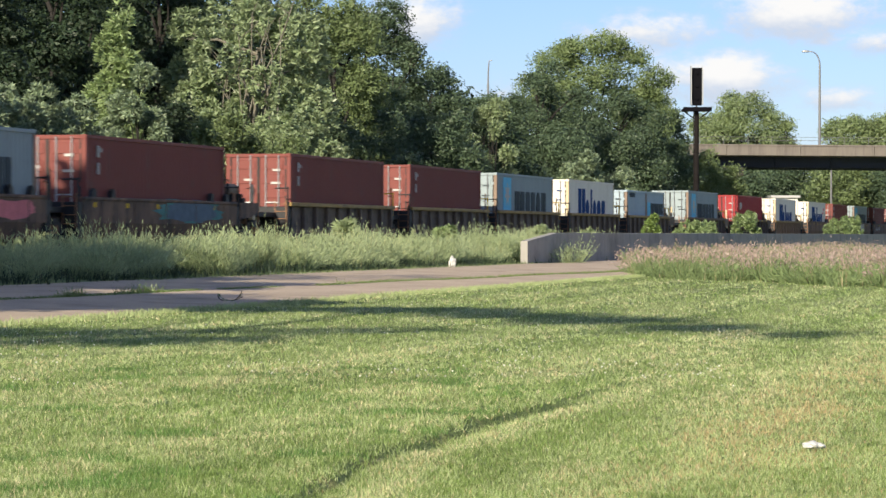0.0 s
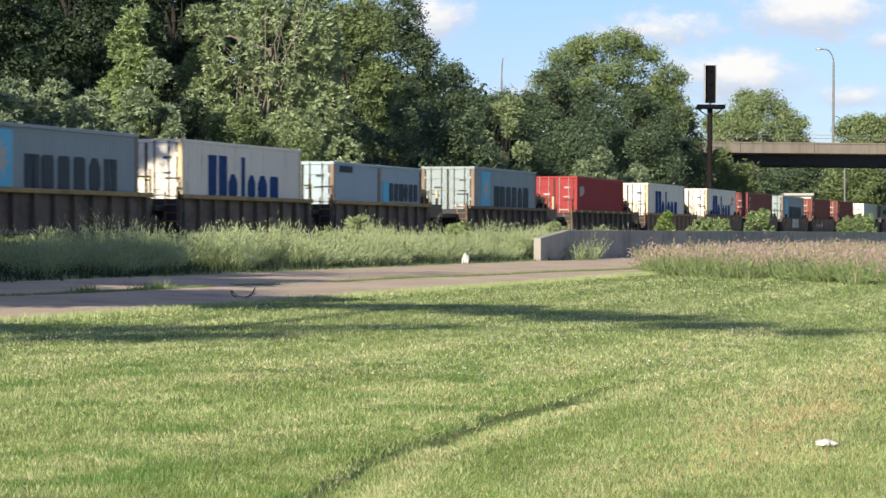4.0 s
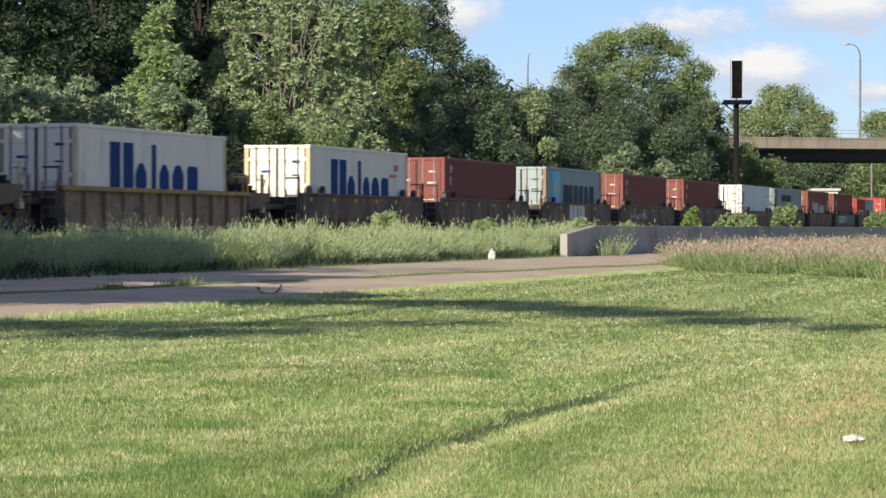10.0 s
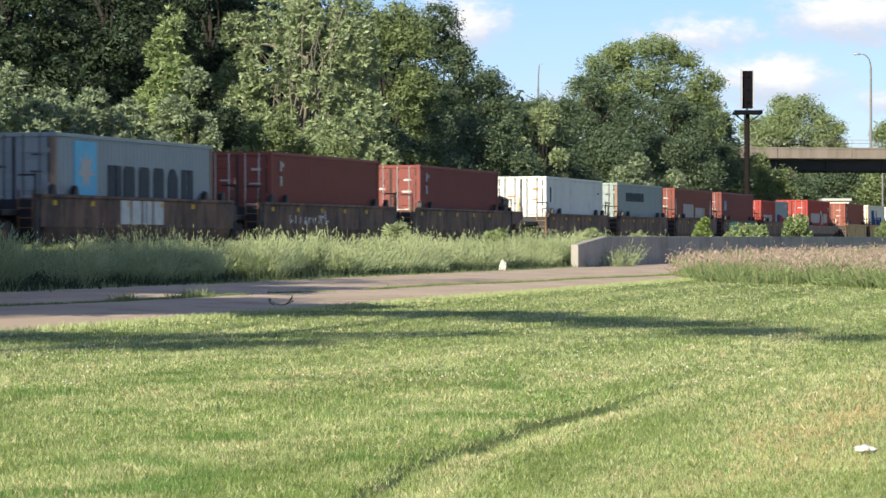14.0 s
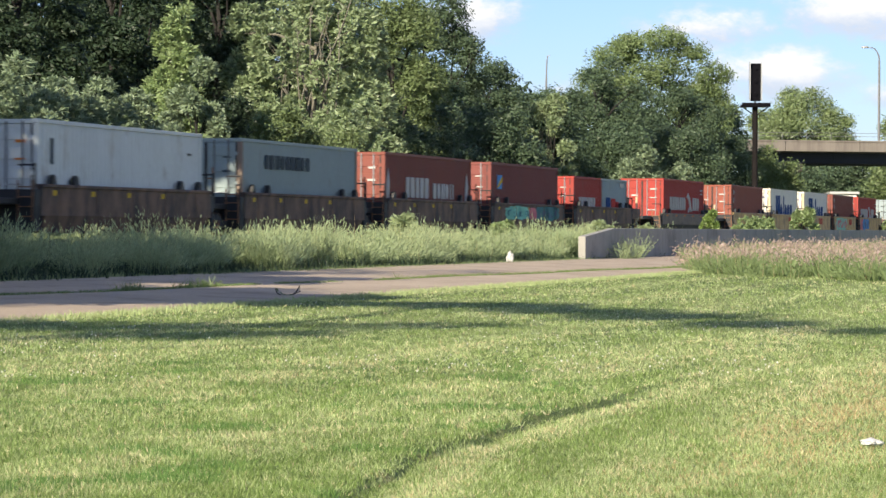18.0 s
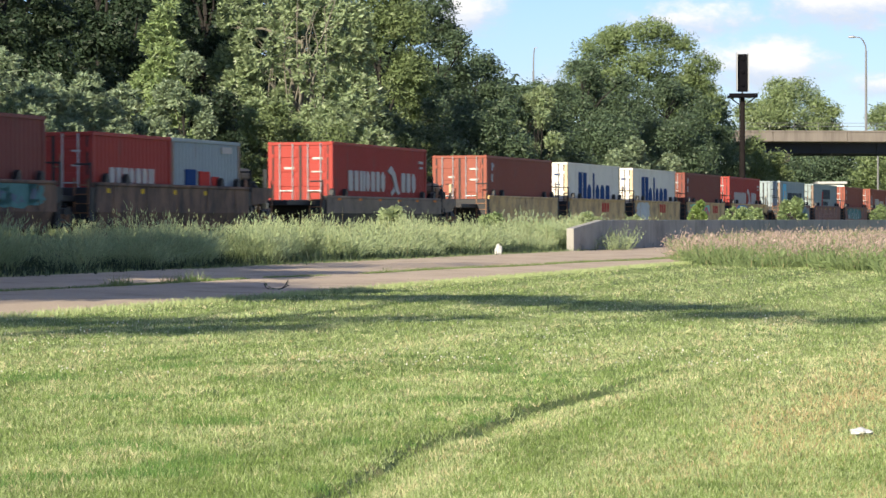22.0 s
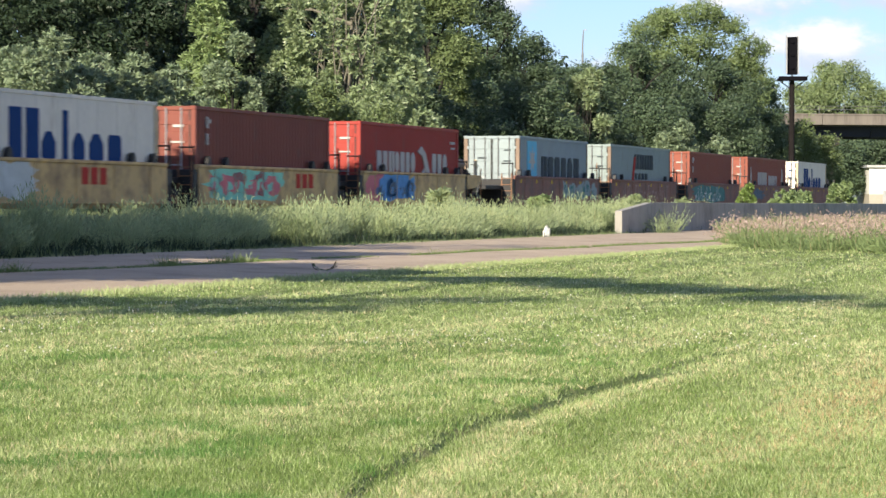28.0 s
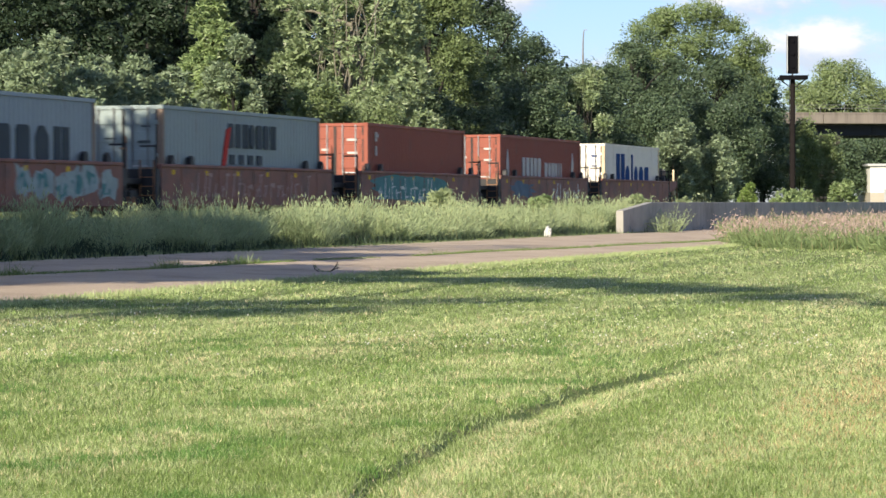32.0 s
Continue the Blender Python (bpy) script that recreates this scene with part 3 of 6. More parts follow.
POST = {"white": surface("ochre_post_paint", (0.5, 0.41, 0.27), rough=0.6, vary=0.3, scale=2, dirt=(0.2, 0.12, 0.07), dirt_amount=0.4),
        "pale": surface("rust_brown_post_paint", (0.22, 0.16, 0.12), rough=0.7, vary=0.3, scale=2),
        "teal": surface("rust_brown_post_paint", (0.22, 0.16, 0.12), rough=0.7, vary=0.3, scale=2),
        "grey": surface("rust_brown_post_paint", (0.22, 0.16, 0.12), rough=0.7, vary=0.3, scale=2)}
RUBBER = surface("black_rubber", (0.03, 0.03, 0.03), rough=0.8, vary=0.3)
BW, HC = 2.44, 2.896


def corrugated(length, z0, z1, y, out, pitch=0.28, depth=0.036):
    """A side sheet with upright trapezoid folds; out is -1 for the near side."""
    bm = bmesh.new()
    n = int(length / pitch)
    xs = []
    for k in range(n):
        a = -length / 2 + length * k / n
        w = length / n
        xs += [(a, 0), (a + w * 0.25, 0), (a + w * 0.5, 1), (a + w * 0.75, 1)]
    xs.append((length / 2, 0))
    rows = [[bm.verts.new((x, y - out * depth * d, z)) for x, d in xs] for z in (z0, z1)]
    for i in range(len(xs) - 1):
        q = (rows[0][i], rows[0][i + 1], rows[1][i + 1], rows[1][i])
        bm.faces.new(q if out < 0 else q[::-1])
    return bm


def flat_side(length, z0, z1, y, out):
    """A smooth sheet with narrow upright seams."""
    bm = bmesh.new()
    n = max(4, int(length / 1.22))
    w = length / n
    xs = []
    for k in range(n):
        a = -length / 2 + w * k
        xs += [(a, 0), (a + w - 0.05, 0), (a + w - 0.035, 1), (a + w - 0.015, 1)]
    xs.append((length / 2, 0))
    rows = [[bm.verts.new((x, y - out * 0.012 * d, z)) for x, d in xs] for z in (z0, z1)]
    for i in range(len(xs) - 1):
        q = (rows[0][i], rows[0][i + 1], rows[1][i + 1], rows[1][i])
        bm.faces.new(q if out < 0 else q[::-1])
    return bm


MESHES = {}


def container(colour, length=12.19, height=HC, smooth=False, marks=(), door_marks="white", label="", roof=None, short=False):
    """A freight container: origin at the middle of its base, doors at -x."""
    paint = PAINT[colour]
    ob = tagged(new("freight_container"), label, "container", group="containers on the train")
    key = (colour, round(length, 2), round(height, 2), smooth)
    h, hw, hl = height, BW / 2, length / 2

    def piece(name, make, parent=ob, mat=paint):
        k = (*key, name)
        if k not in MESHES:
            o = part(name.split("|")[0], make(), mat, parent)
            MESHES[k] = o.data
            return o
        o = new(name.split("|")[0], MESHES[k])
        o.parent = parent
        return o
    sheet = flat_side if smooth else corrugated
    piece("side_panel|n", lambda: sheet(length - 0.3, 0.16, h - 0.1, -hw + 0.025, -1))
    piece("side_panel|f", lambda: sheet(length - 0.3, 0.16, h - 0.1, hw - 0.025, 1))
    piece("roof|", lambda: boxes((-hl + 0.1, hl - 0.1, -hw + 0.06, hw - 0.06, h - 0.06, h - 0.02), *[(x, x + 0.12, -hw + 0.2, hw - 0.2, h - 0.02, h) for x in np.arange(-hl + 0.6, hl - 0.6, 1.1)]))
    piece("floor|", lambda: boxes((-hl + 0.1, hl - 0.1, -hw + 0.1, hw - 0.1, 0.1, 0.16)))
    for nm, y0 in (("n", -hw), ("f", hw - 0.06)):
        piece("top_rail|" + nm, lambda: boxes((-hl + 0.16, hl - 0.16, y0, y0 + 0.06, h - 0.11, h - 0.005), bevel=0.008))
        piece("bottom_rail|" + nm, lambda: boxes((-hl + 0.16, hl - 0.16, y0, y0 + 0.06, 0.02, 0.17), bevel=0.008))
    for ex in (-1, 1):
        for ey in (-1, 1):
            xa, ya = (-hl if ex < 0 else hl - 0.16), (-hw if ey < 0 else hw - 0.16)
            post = piece(f"corner_post|{ex}{ey}", lambda: boxes((xa, xa + 0.16, ya, ya + 0.16, 0.12, h - 0.12), bevel=0.012), mat=POST.get(colour, paint))
            for z in (0, h - 0.118):
                piece(f"corner_casting|{ex}{ey}{z > 0}", lambda: boxes((xa - 0.004, xa + 0.174, ya - 0.004, ya + 0.164, z, z + 0.118), bevel=0.01))
    # front end
    def front():
        bm = bmesh.new()
        n = 9
        w = (BW - 0.32) / n
        for k in range(n):
            box(bm, hl - 0.09, hl - (0.04 if k % 2 else 0.08), -hw + 0.16 + k * w, -hw + 0.16 + (k + 1) * w, 0.12, h - 0.1)
        return bm
    piece("front_wall|", front)
    piece("door_header|", lambda: boxes((-hl + 0.0, -hl + 0.12, -hw + 0.16, hw - 0.16, h - 0.13, h - 0.01), bevel=0.01))
    piece("door_sill|", lambda: boxes((-hl + 0.0, -hl + 0.12, -hw + 0.16, hw - 0.16, 0.01, 0.14), bevel=0.01))
    # doors: each a leaf with pressed bands, two bars with handles, hinges
    for dn, (ya, yb) in (("near", (-hw + 0.165, -0.006)), ("far", (0.006, hw - 0.165))):
        def leaf():
            bm = boxes((-hl + 0.03, -hl + 0.07, ya, yb, 0.15, h - 0.14))
            n = 5
            step = (h - 0.29) / n
            for k in range(n):
                box(bm, -hl + 0.004, -hl + 0.03, ya + 0.12, yb - 0.12, 0.15 + step * k + 0.1, 0.15 + step * (k + 1) - 0.1, bevel=0.012)
            box(bm, -hl + 0.012, -hl + 0.03, ya, ya + 0.05, 0.15, h - 0.14)
            box(bm, -hl + 0.012, -hl + 0.03, yb - 0.05, yb, 0.15, h - 0.14)
            return bm
        door = piece("door|" + dn, leaf)
        for j, f in enumerate((0.27, 0.73)):
            y = ya + (yb - ya) * f
            bar = piece(f"locking_bar|{dn}{j}", lambda: tube(bmesh.new(), (-hl - 0.018, y, 0.08), (-hl - 0.018, y, h - 0.06), 0.026, n=6), door, POLE if colour in ("white", "ivory", "pale", "grey", "teal") else GALV)
            tagged(bar, "galvanised locking bar")
            hd = piece(f"handle|{dn}{j}", lambda: boxes((-hl - 0.045, -hl - 0.02, y - 0.28 if j else y, y if j else y + 0.28, 1.12, 1.16)), door, GALV)
        for z in (0.5, h / 2, h - 0.5):
            yy = ya - 0.02 if dn == "near" else yb - 0.06
            piece(f"hinge|{dn}{z:.1f}", lambda: boxes((-hl - 0.012, -hl + 0.02, yy, yy + 0.08, z - 0.06, z + 0.06)), door)
    piece("door_gasket|", lambda: boxes((-hl + 0.001, -hl + 0.03, -0.045, 0.045, 0.14, h - 0.13), (-hl + 0.001, -hl + 0.03, -hw + 0.16, -hw + 0.21, 0.14, h - 0.13),
                                        (-hl + 0.001, -hl + 0.03, hw - 0.21, hw - 0.16, 0.14, h - 0.13), (-hl + 0.001, -hl + 0.03, -hw + 0.21, -0.045, 0.14, 0.18), (-hl + 0.001, -hl + 0.03, 0.045, hw - 0.21, 0.14, 0.18)), mat=RUBBER)
    # writing on the doors, too small to read: plain bars
    if door_marks:
        rnd = random.Random(sum(map(ord, label)))
        for dn, (ya, yb) in (("near", (-hw + 0.3, -0.15)), ("far", (0.15, hw - 0.3))):
            for z in (h * 0.78, h * 0.62) if dn == "near" else (h * 0.66,):
                w = rnd.uniform(0.26, 0.42)
                part("marking_bar", boxes((-hl - 0.004, -hl + 0.004, ya + 0.08, ya + 0.08 + w, z, z + rnd.choice((0.05, 0.08)))), INK[door_marks], ob, "plain marking bar")
    for rank, (nm, ink, shapes) in enumerate(marks):
        for outline in shapes:
            bm = prism(bmesh.new(), [(x, z) for x, z in outline], -hw - 0.006 - 0.004 * rank, -hw + 0.03, lambda a, b, d: Vector((a, d, b)))
            part(nm, bm, INK[ink], ob)
    return ob


def rect(x, z, w, h, lean=0.0):
    return [(x, z), (x + w, z), (x + w + lean, z + h), (x + lean, z + h)]


def stroke_blocks(x, z, w, h, t, kind):
    """One plain solid block with clipped corners; 'i' is a narrow one, 'm' is a pair."""
    if kind == "i":
        return [rect(x + w / 2 - t / 2, z, t, h)]
    if kind == "m":
        return [rect(x, z, w * 0.42, h), rect(x + w * 0.58, z, w * 0.42, h)]
    c = min(w, h) * (0.3 if kind == "o" else 0.12)
    w *= 0.86
    return [[(x + c, z), (x + w - c, z), (x + w, z + c), (x + w, z + h - c), (x + w - c, z + h), (x + c, z + h), (x, z + h - c), (x, z + c)]]


def blue_word(x=-3.6, z=0.95):
    """The large blue word as plain blocks: tall, low, tall, low, low, low."""
    b = []
    for kind, w, h in (("m", 1.75, 1.5), ("o", 0.95, 0.92), ("i", 0.55, 1.5), ("o", 0.85, 0.92), ("o", 1.05, 0.92), ("n", 1.0, 0.92)):
        b += stroke_blocks(x, z, w, h, 0.3, kind)
        x += w + 0.22
    return b


def dark_word(x=-2.3, z=0.98, h=1.1, w=1.15):
    b = []
    for kind in ("m", "n", "e", "e", "o", "m"):
        b += stroke_blocks(x, z, w * 0.8, h, 0.2, kind)
        x += w
    return b


def emblem_square(x, z, a):
    return [rect(x, z, a, a)]


def star_shape(x, z, r):
    pts = []
    for k in range(14):
        q = r if k % 2 == 0 else r * 0.45
        pts.append((x + q * math.sin(math.pi * k / 7), z + q * math.cos(math.pi * k / 7)))
    return [pts]


GREY_MARKS = (("emblem", "sky", emblem_square(-4.75, 1.15, 1.55)), ("emblem_star", "white", star_shape(-3.97, 1.9, 0.6)), ("lettering_block", "ink", dark_word()))


def wheelset(parent, x):
    """One axle with its two wheels, which turn together."""
    ws = new("wheelset")
    ws.parent = parent
    ws.location = (x, 0, 0.42)
    part("axle", tube(bmesh.new(), (0, -1.0, 0), (0, 1.0, 0), 0.08, n=8), STEEL, ws)
    for y in (-0.75, 0.75):
        bm = bmesh.new()
        tube(bm, (0, y - 0.065, 0), (0, y + 0.065, 0), 0.42, n=20)
        s = 1 if y > 0 else -1
        tube(bm, (0, y - s * 0.065, 0), (0, y - s * 0.1, 0), 0.445, 0.44, n=20)
        tube(bm, (0, y + s * 0.065, 0), (0, y + s * 0.075, 0), 0.40, 0.36, n=20)
        tube(bm, (0, y + s * 0.06, 0), (0, y + s * 0.13, 0), 0.13, 0.12, n=10)
        part("wheel", bm, STEEL, ws)
    return ws


def truck(parent, x):
    """Side frames, bolster and springs of a two-axle truck under a coupling."""
    for y in (-1.02, 0.94):
        bm = bmesh.new()
        prism(bm, [(x - 1.15, 0.36), (x - 0.72, 0.36), (x - 0.45, 0.24), (x + 0.45, 0.24), (x + 0.72, 0.36), (x + 1.15, 0.36), (x + 1.15, 0.56),
                   (x + 0.7, 0.6), (x + 0.4, 0.78), (x - 0.4, 0.78), (x - 0.7, 0.6), (x - 1.15, 0.56)], y, y + 0.1, lambda a, b, d: Vector((a, d, b)))
        part("side_frame", bm, DARK_STEEL, parent)
        for dx in (-0.17, 0, 0.17):
            part("spring", tube(bmesh.new(), (x + dx, y - 0.03, 0.34), (x + dx, y - 0.03, 0.6), 0.07, n=8), RUST, parent)
    part("bolster", boxes((x - 0.22, x + 0.22, -1.1, 1.1, 0.55, 0.75), bevel=0.02), DARK_STEEL, parent)


WELLS = {}


def well_car(kind, well, gap_front, gap_back, top):
    """One unit of a container car: origin above the rails under its middle. well: length of the sides."""
    key = (kind, well, gap_front, gap_back, top)
    ob = new("well_car")
    body = CAR[kind]
    ribbed = kind.startswith("dark_ribbed")
    hl = well / 2
    for nm, sg in (("near", -1), ("far", 1)):
        def Y(a, b):
            return (min(sg * a, sg * b), max(sg * a, sg * b))
        if ribbed:
            part("side_plate", boxes((-hl, hl, *Y(1.27, 1.31), 0.3, top - 0.1)), body, ob)
            n = int(well / 1.35)
            rib = None
            for k in range(n + 1):
                x = -hl + 0.1 + (well - 0.2) * k / n
                if rib is None:
                    r = part("rib", boxes((-0.07, 0.07, *Y(1.31, 1.45), 0.32, top - 0.1), bevel=0.015), body, ob)
                    rib = r.data
                    r.location.x = x
                else:
                    share("rib", rib, ob, Matrix.Translation((x, 0, 0)))
            part("top_chord", boxes((-hl - 0.25, hl + 0.25, *Y(1.24, 1.5), top - 0.14, top), bevel=0.02), CAR["chord_brown" if kind == "dark_ribbed_plain" else "chord"], ob, "worn top chord")
            part("bottom_chord", boxes((-hl, hl, *Y(1.25, 1.47), 0.22, 0.34), bevel=0.02), body, ob)
        else:
            deep = kind in ("tan_well", "rust_well")
            foot = 0.34 if deep else 0.66
            part("side_plate", boxes((-hl, hl, *Y(1.3, 1.42), foot, top - 0.08)), body, ob)
            bm = bmesh.new()
            prism(bm, [(sg * 1.3, foot), (sg * 1.42, foot), (sg * 1.28, 0.2), (sg * 1.16, 0.2)], -hl + 0.25, hl - 0.25, lambda a, b, d: Vector((d, a, b)))
            part("lower_sill", bm, CAR["black_well"] if kind == "black_well" else body, ob, "dark sloping lower sill" if kind == "black_well" else "")
            low = kind == "black_well"
            part("top_chord", boxes((-hl, hl, *Y(1.26, 1.46), top - 0.1, top), bevel=0.02), CAR["dusty_plate"] if low else body, ob)
            if low:
                part("upper_plate", boxes((-hl, hl, *Y(1.422, 1.45), top - 0.62, top - 0.102)), CAR["dusty_plate"], ob, "dusty brown upper plate")
            for k in range(5):
                x = -hl + well * (k + 0.5) / 5
                part("seam", boxes((x, x + 0.05, *Y(1.42, 1.435), foot + 0.02, top - 0.1)), body, ob)
            for x in (-hl + 0.9, -hl + 2.4, hl - 2.4, hl - 0.9):
                if sg < 0:
                    bm = bmesh.new()
                    prism(bm, [(x - 0.16, top - 0.01), (x + 0.16, top - 0.01), (x + 0.1, top + 0.2), (x, top + 0.26), (x - 0.1, top + 0.2)], -1.42, -1.27, lambda a, b, d: Vector((a, d, b)))
                    part("guide", bm, DARK_STEEL, ob, "black container guide")
    # floor beams, end sills and platforms
    for k in range(7):
        x = -hl + 0.5 + (well - 1.0) * k / 6
        part("cross_beam", boxes((x - 0.15, x + 0.15, -1.28, 1.28, 0.2, 0.345), bevel=0.01), DARK_STEEL, ob)
    for sg, gap in ((-1, gap_front), (1, gap_back)):
        xa, xb = sorted((sg * hl, sg * (hl + 0.35)))
        part("end_bulkhead", boxes((xa, xb, -1.4, 1.4, 0.24, top - 0.15), bevel=0.02), DARK_STEEL, ob)
        xa, xb = sorted((sg * (hl + 0.35), sg * (hl + gap)))
        part("end_ladder", boxes((sg * (hl + 0.36) - 0.02, sg * (hl + 0.36) + 0.02, -1.36, -1.32, 0.5, top + 0.1), (sg * (hl + 0.36) - 0.02, sg * (hl + 0.36) + 0.02, -0.94, -0.9, 0.5, top + 0.1),
                                 *[(sg * (hl + 0.36) - 0.02, sg * (hl + 0.36) + 0.02, -1.32, -0.94, 0.62 + 0.26 * k, 0.65 + 0.26 * k) for k in range(4)]), RUST, ob, "rusty ladder")
        part("platform", boxes((xa, xb, -0.95, 0.95, 0.95, 1.12), bevel=0.02), DARK_STEEL, ob)
        part("grab_rail", tube(tube(bmesh.new(), (sg * (hl + 0.3), -1.38, 1.1), (sg * (hl + 0.3), -1.38, top + 0.55), 0.03, n=6),
                               (sg * (hl + 0.3), -1.38, top + 0.5), (sg * (hl + 0.3), -0.9, top + 0.5), 0.03, n=6), INK["yellow"] if sg > 0 and ribbed else DARK_STEEL, ob)
        part("step", boxes((sg * (hl + 0.3) - 0.22, sg * (hl + 0.3) + 0.22, -1.45, -1.25, 0.42, 0.46), (sg * (hl + 0.3) - 0.22, sg * (hl + 0.3) - 0.19, -1.45, -1.42, 0.42, 0.9),
                           (sg * (hl + 0.3) + 0.19, sg * (hl + 0.3) + 0.22, -1.45, -1.42, 0.42, 0.9)), DARK_STEEL, ob)
    if gap_back <= 1.6:
        for y in (-0.62, 0.5):
            part("side_bearing", boxes((hl + 0.36, hl + gap_back * 1.5, y, y + 0.14, 1.121, 1.3), bevel=0.03), RUST, ob)
        part("cable_box", boxes((hl + 0.5, hl + 0.95, -1.2, -0.96, 0.96, 1.34), bevel=0.03), DARK_STEEL, ob)
        part("grab_post", tube(tube(bmesh.new(), (hl + 1.0, -1.1, 0.95), (hl + 1.0, -1.1, top + 0.75), 0.028, n=6), (hl + 0.6, -1.1, top + 0.4), (hl + 1.0, -1.1, top + 0.4), 0.024, n=6), RUST, ob)
    xt = hl + gap_back
    truck(ob, xt)
    for dx in (-0.89, 0.89):
        wheelset(ob, xt + dx)
    if gap_back > 1.6:
        part("coupler", boxes((hl + gap_back, hl + gap_back + 1.2, -0.12, 0.12, 0.75, 0.95), bevel=0.03), DARK_STEEL, ob)
        part("brake_wheel", tube(tube(bmesh.new(), (hl + 1.2, -0.5, 1.1), (hl + 1.2, -0.5, 1.75), 0.04, n=6), (hl + 1.16, -0.5, 1.7), (hl + 1.24, -0.5, 1.7), 0.28, n=14), PAINT["orange"], ob)
        g = gap_back
        tank = bmesh.new()
        tube(tank, (hl + 0.55, -0.78, top + 0.42), (hl + 1.45, -0.78, top + 0.42), 0.22, n=14)
        tube(tank, (hl + 0.47, -0.78, top + 0.42), (hl + 0.55, -0.78, top + 0.42), 0.12, 0.22, n=14)
        tube(tank, (hl + 1.45, -0.78, top + 0.42), (hl + 1.53, -0.78, top + 0.42), 0.22, 0.12, n=14)
        part("air_reservoir", tank, CAR["dusty_plate"], ob, "dusty grey-brown air tank")
        for dx in (0.72, 1.28):
            part("tank_strap", boxes((hl + dx - 0.03, hl + dx + 0.03, -1.02, -0.55, 1.12, top + 0.3), bevel=0.01), DARK_STEEL, ob)
        for sg in (-1, 1):
            ya, yb = sorted((sg * 1.3, sg * 1.42))
            bm = bmesh.new()
            prism(bm, [(hl + 0.352, top - 0.58), (hl + g * 0.55, top - 0.5), (hl + g * 0.8, top - 0.26), (hl + g * 0.8, top - 0.012), (hl + 0.352, top - 0.012)], ya, yb, lambda a, b, d: Vector((a, d, b)))
            part("end_sill", bm, CAR["dusty_plate"] if kind == "black_well" else CAR["chord_brown"] if ribbed else body, ob, "tapered end sill")
        part("valve_box", boxes((hl + 1.62, hl + 1.98, -1.08, -0.72, 1.121, 1.58), (hl + 1.7, hl + 1.9, -1.0, -0.8, 1.58, 1.72), bevel=0.03), DARK_STEEL, ob, "black valve box")
        part("post", boxes((hl + 2.05, hl + 2.15, -1.3, -1.2, 0.9, top + 0.62), (hl + 1.98, hl + 2.22, -1.33, -1.17, 0.82, 1.0), bevel=0.015), POST["white"], ob, "ochre end post")
        part("step_rail", tube(tube(tube(bmesh.new(), (hl + 0.9, -1.34, 1.2), (hl + 2.6, -1.34, 1.2), 0.026, n=6), (hl + 1.2, -1.34, 0.35), (hl + 1.2, -1.34, 1.2), 0.026, n=6), (hl + 2.5, -1.34, 0.4), (hl + 2.5, -1.34, 1.75), 0.026, n=6), RUST, ob)
        part("lever", tube(tube(bmesh.new(), (hl + 2.3, -1.0, 0.95), (hl + 2.42, -1.25, 1.9), 0.022, n=6), (hl + 2.42, -1.25, 1.9), (hl + 2.42, -0.95, 1.92), 0.022, n=6), DARK_STEEL, ob)
        part("hose", tube(tube(tube(bmesh.new(), (hl + g - 0.1, -0.55, 1.0), (hl + g + 0.15, -0.6, 0.55), 0.035, n=6), (hl + g + 0.15, -0.6, 0.55), (hl + g + 0.5, -0.55, 0.42), 0.035, n=6), (hl + g + 0.5, -0.55, 0.42), (hl + g + 0.8, -0.5, 0.6), 0.035, n=6), RUBBER, ob, "black brake hose")
        part("brake_pipe", tube(tube(tube(bmesh.new(), (hl + 0.4, -1.05, 1.25), (hl + 2.4, -1.05, 1.25), 0.035, n=6), (hl + 2.4, -1.05, 1.25), (hl + 2.5, -0.8, 0.7), 0.035, n=6), (hl + 1.6, -1.05, 1.25), (hl + 1.6, -1.05, 0.7), 0.035, n=6), RUST, ob)
        part("crossover_rail", tube(tube(tube(bmesh.new(), (hl + 0.45, -0.95, 1.1), (hl + 0.45, -0.95, 2.2), 0.028, n=6), (hl + 0.45, -0.95, 2.18), (hl + 0.45, 0.95, 2.18), 0.028, n=6), (hl + 0.45, 0.95, 1.1), (hl + 0.45, 0.95, 2.2), 0.028, n=6), DARK_STEEL, ob)
        part("brake_stand", boxes((hl + 0.7, hl + 1.0, -1.05, -0.7, 1.1, 1.75), bevel=0.03), RUST, ob)
    return ob


def blob(x, z, w, h, seed, n=26, rough=0.28):
    """A rounded uneven patch outline, for sprayed colour."""
    rnd = random.Random(seed)
    pts = []
    for k in range(n):
        a = 2 * math.pi * k / n
        r = 1 - rough * rnd.random()
        c, s_ = math.cos(a), math.sin(a)
        q = (abs(c) ** 4 + abs(s_) ** 4) ** -0.25
        pts.append((x + w / 2 * (1 + c * q * r), z + h / 2 * (1 + s_ * q * r)))
    return [pts]


def spray(ob, name, ink, shapes, y=-1.42, rank=0):
    for outline in shapes:
        bm = prism(bmesh.new(), outline, y - 0.006 - 0.004 * rank, y + 0.01, lambda a, b, d: Vector((a, d, b)))
        part(name, bm, INK[ink], ob, "sprayed patch of colour" if name == "spray_patch" else "")


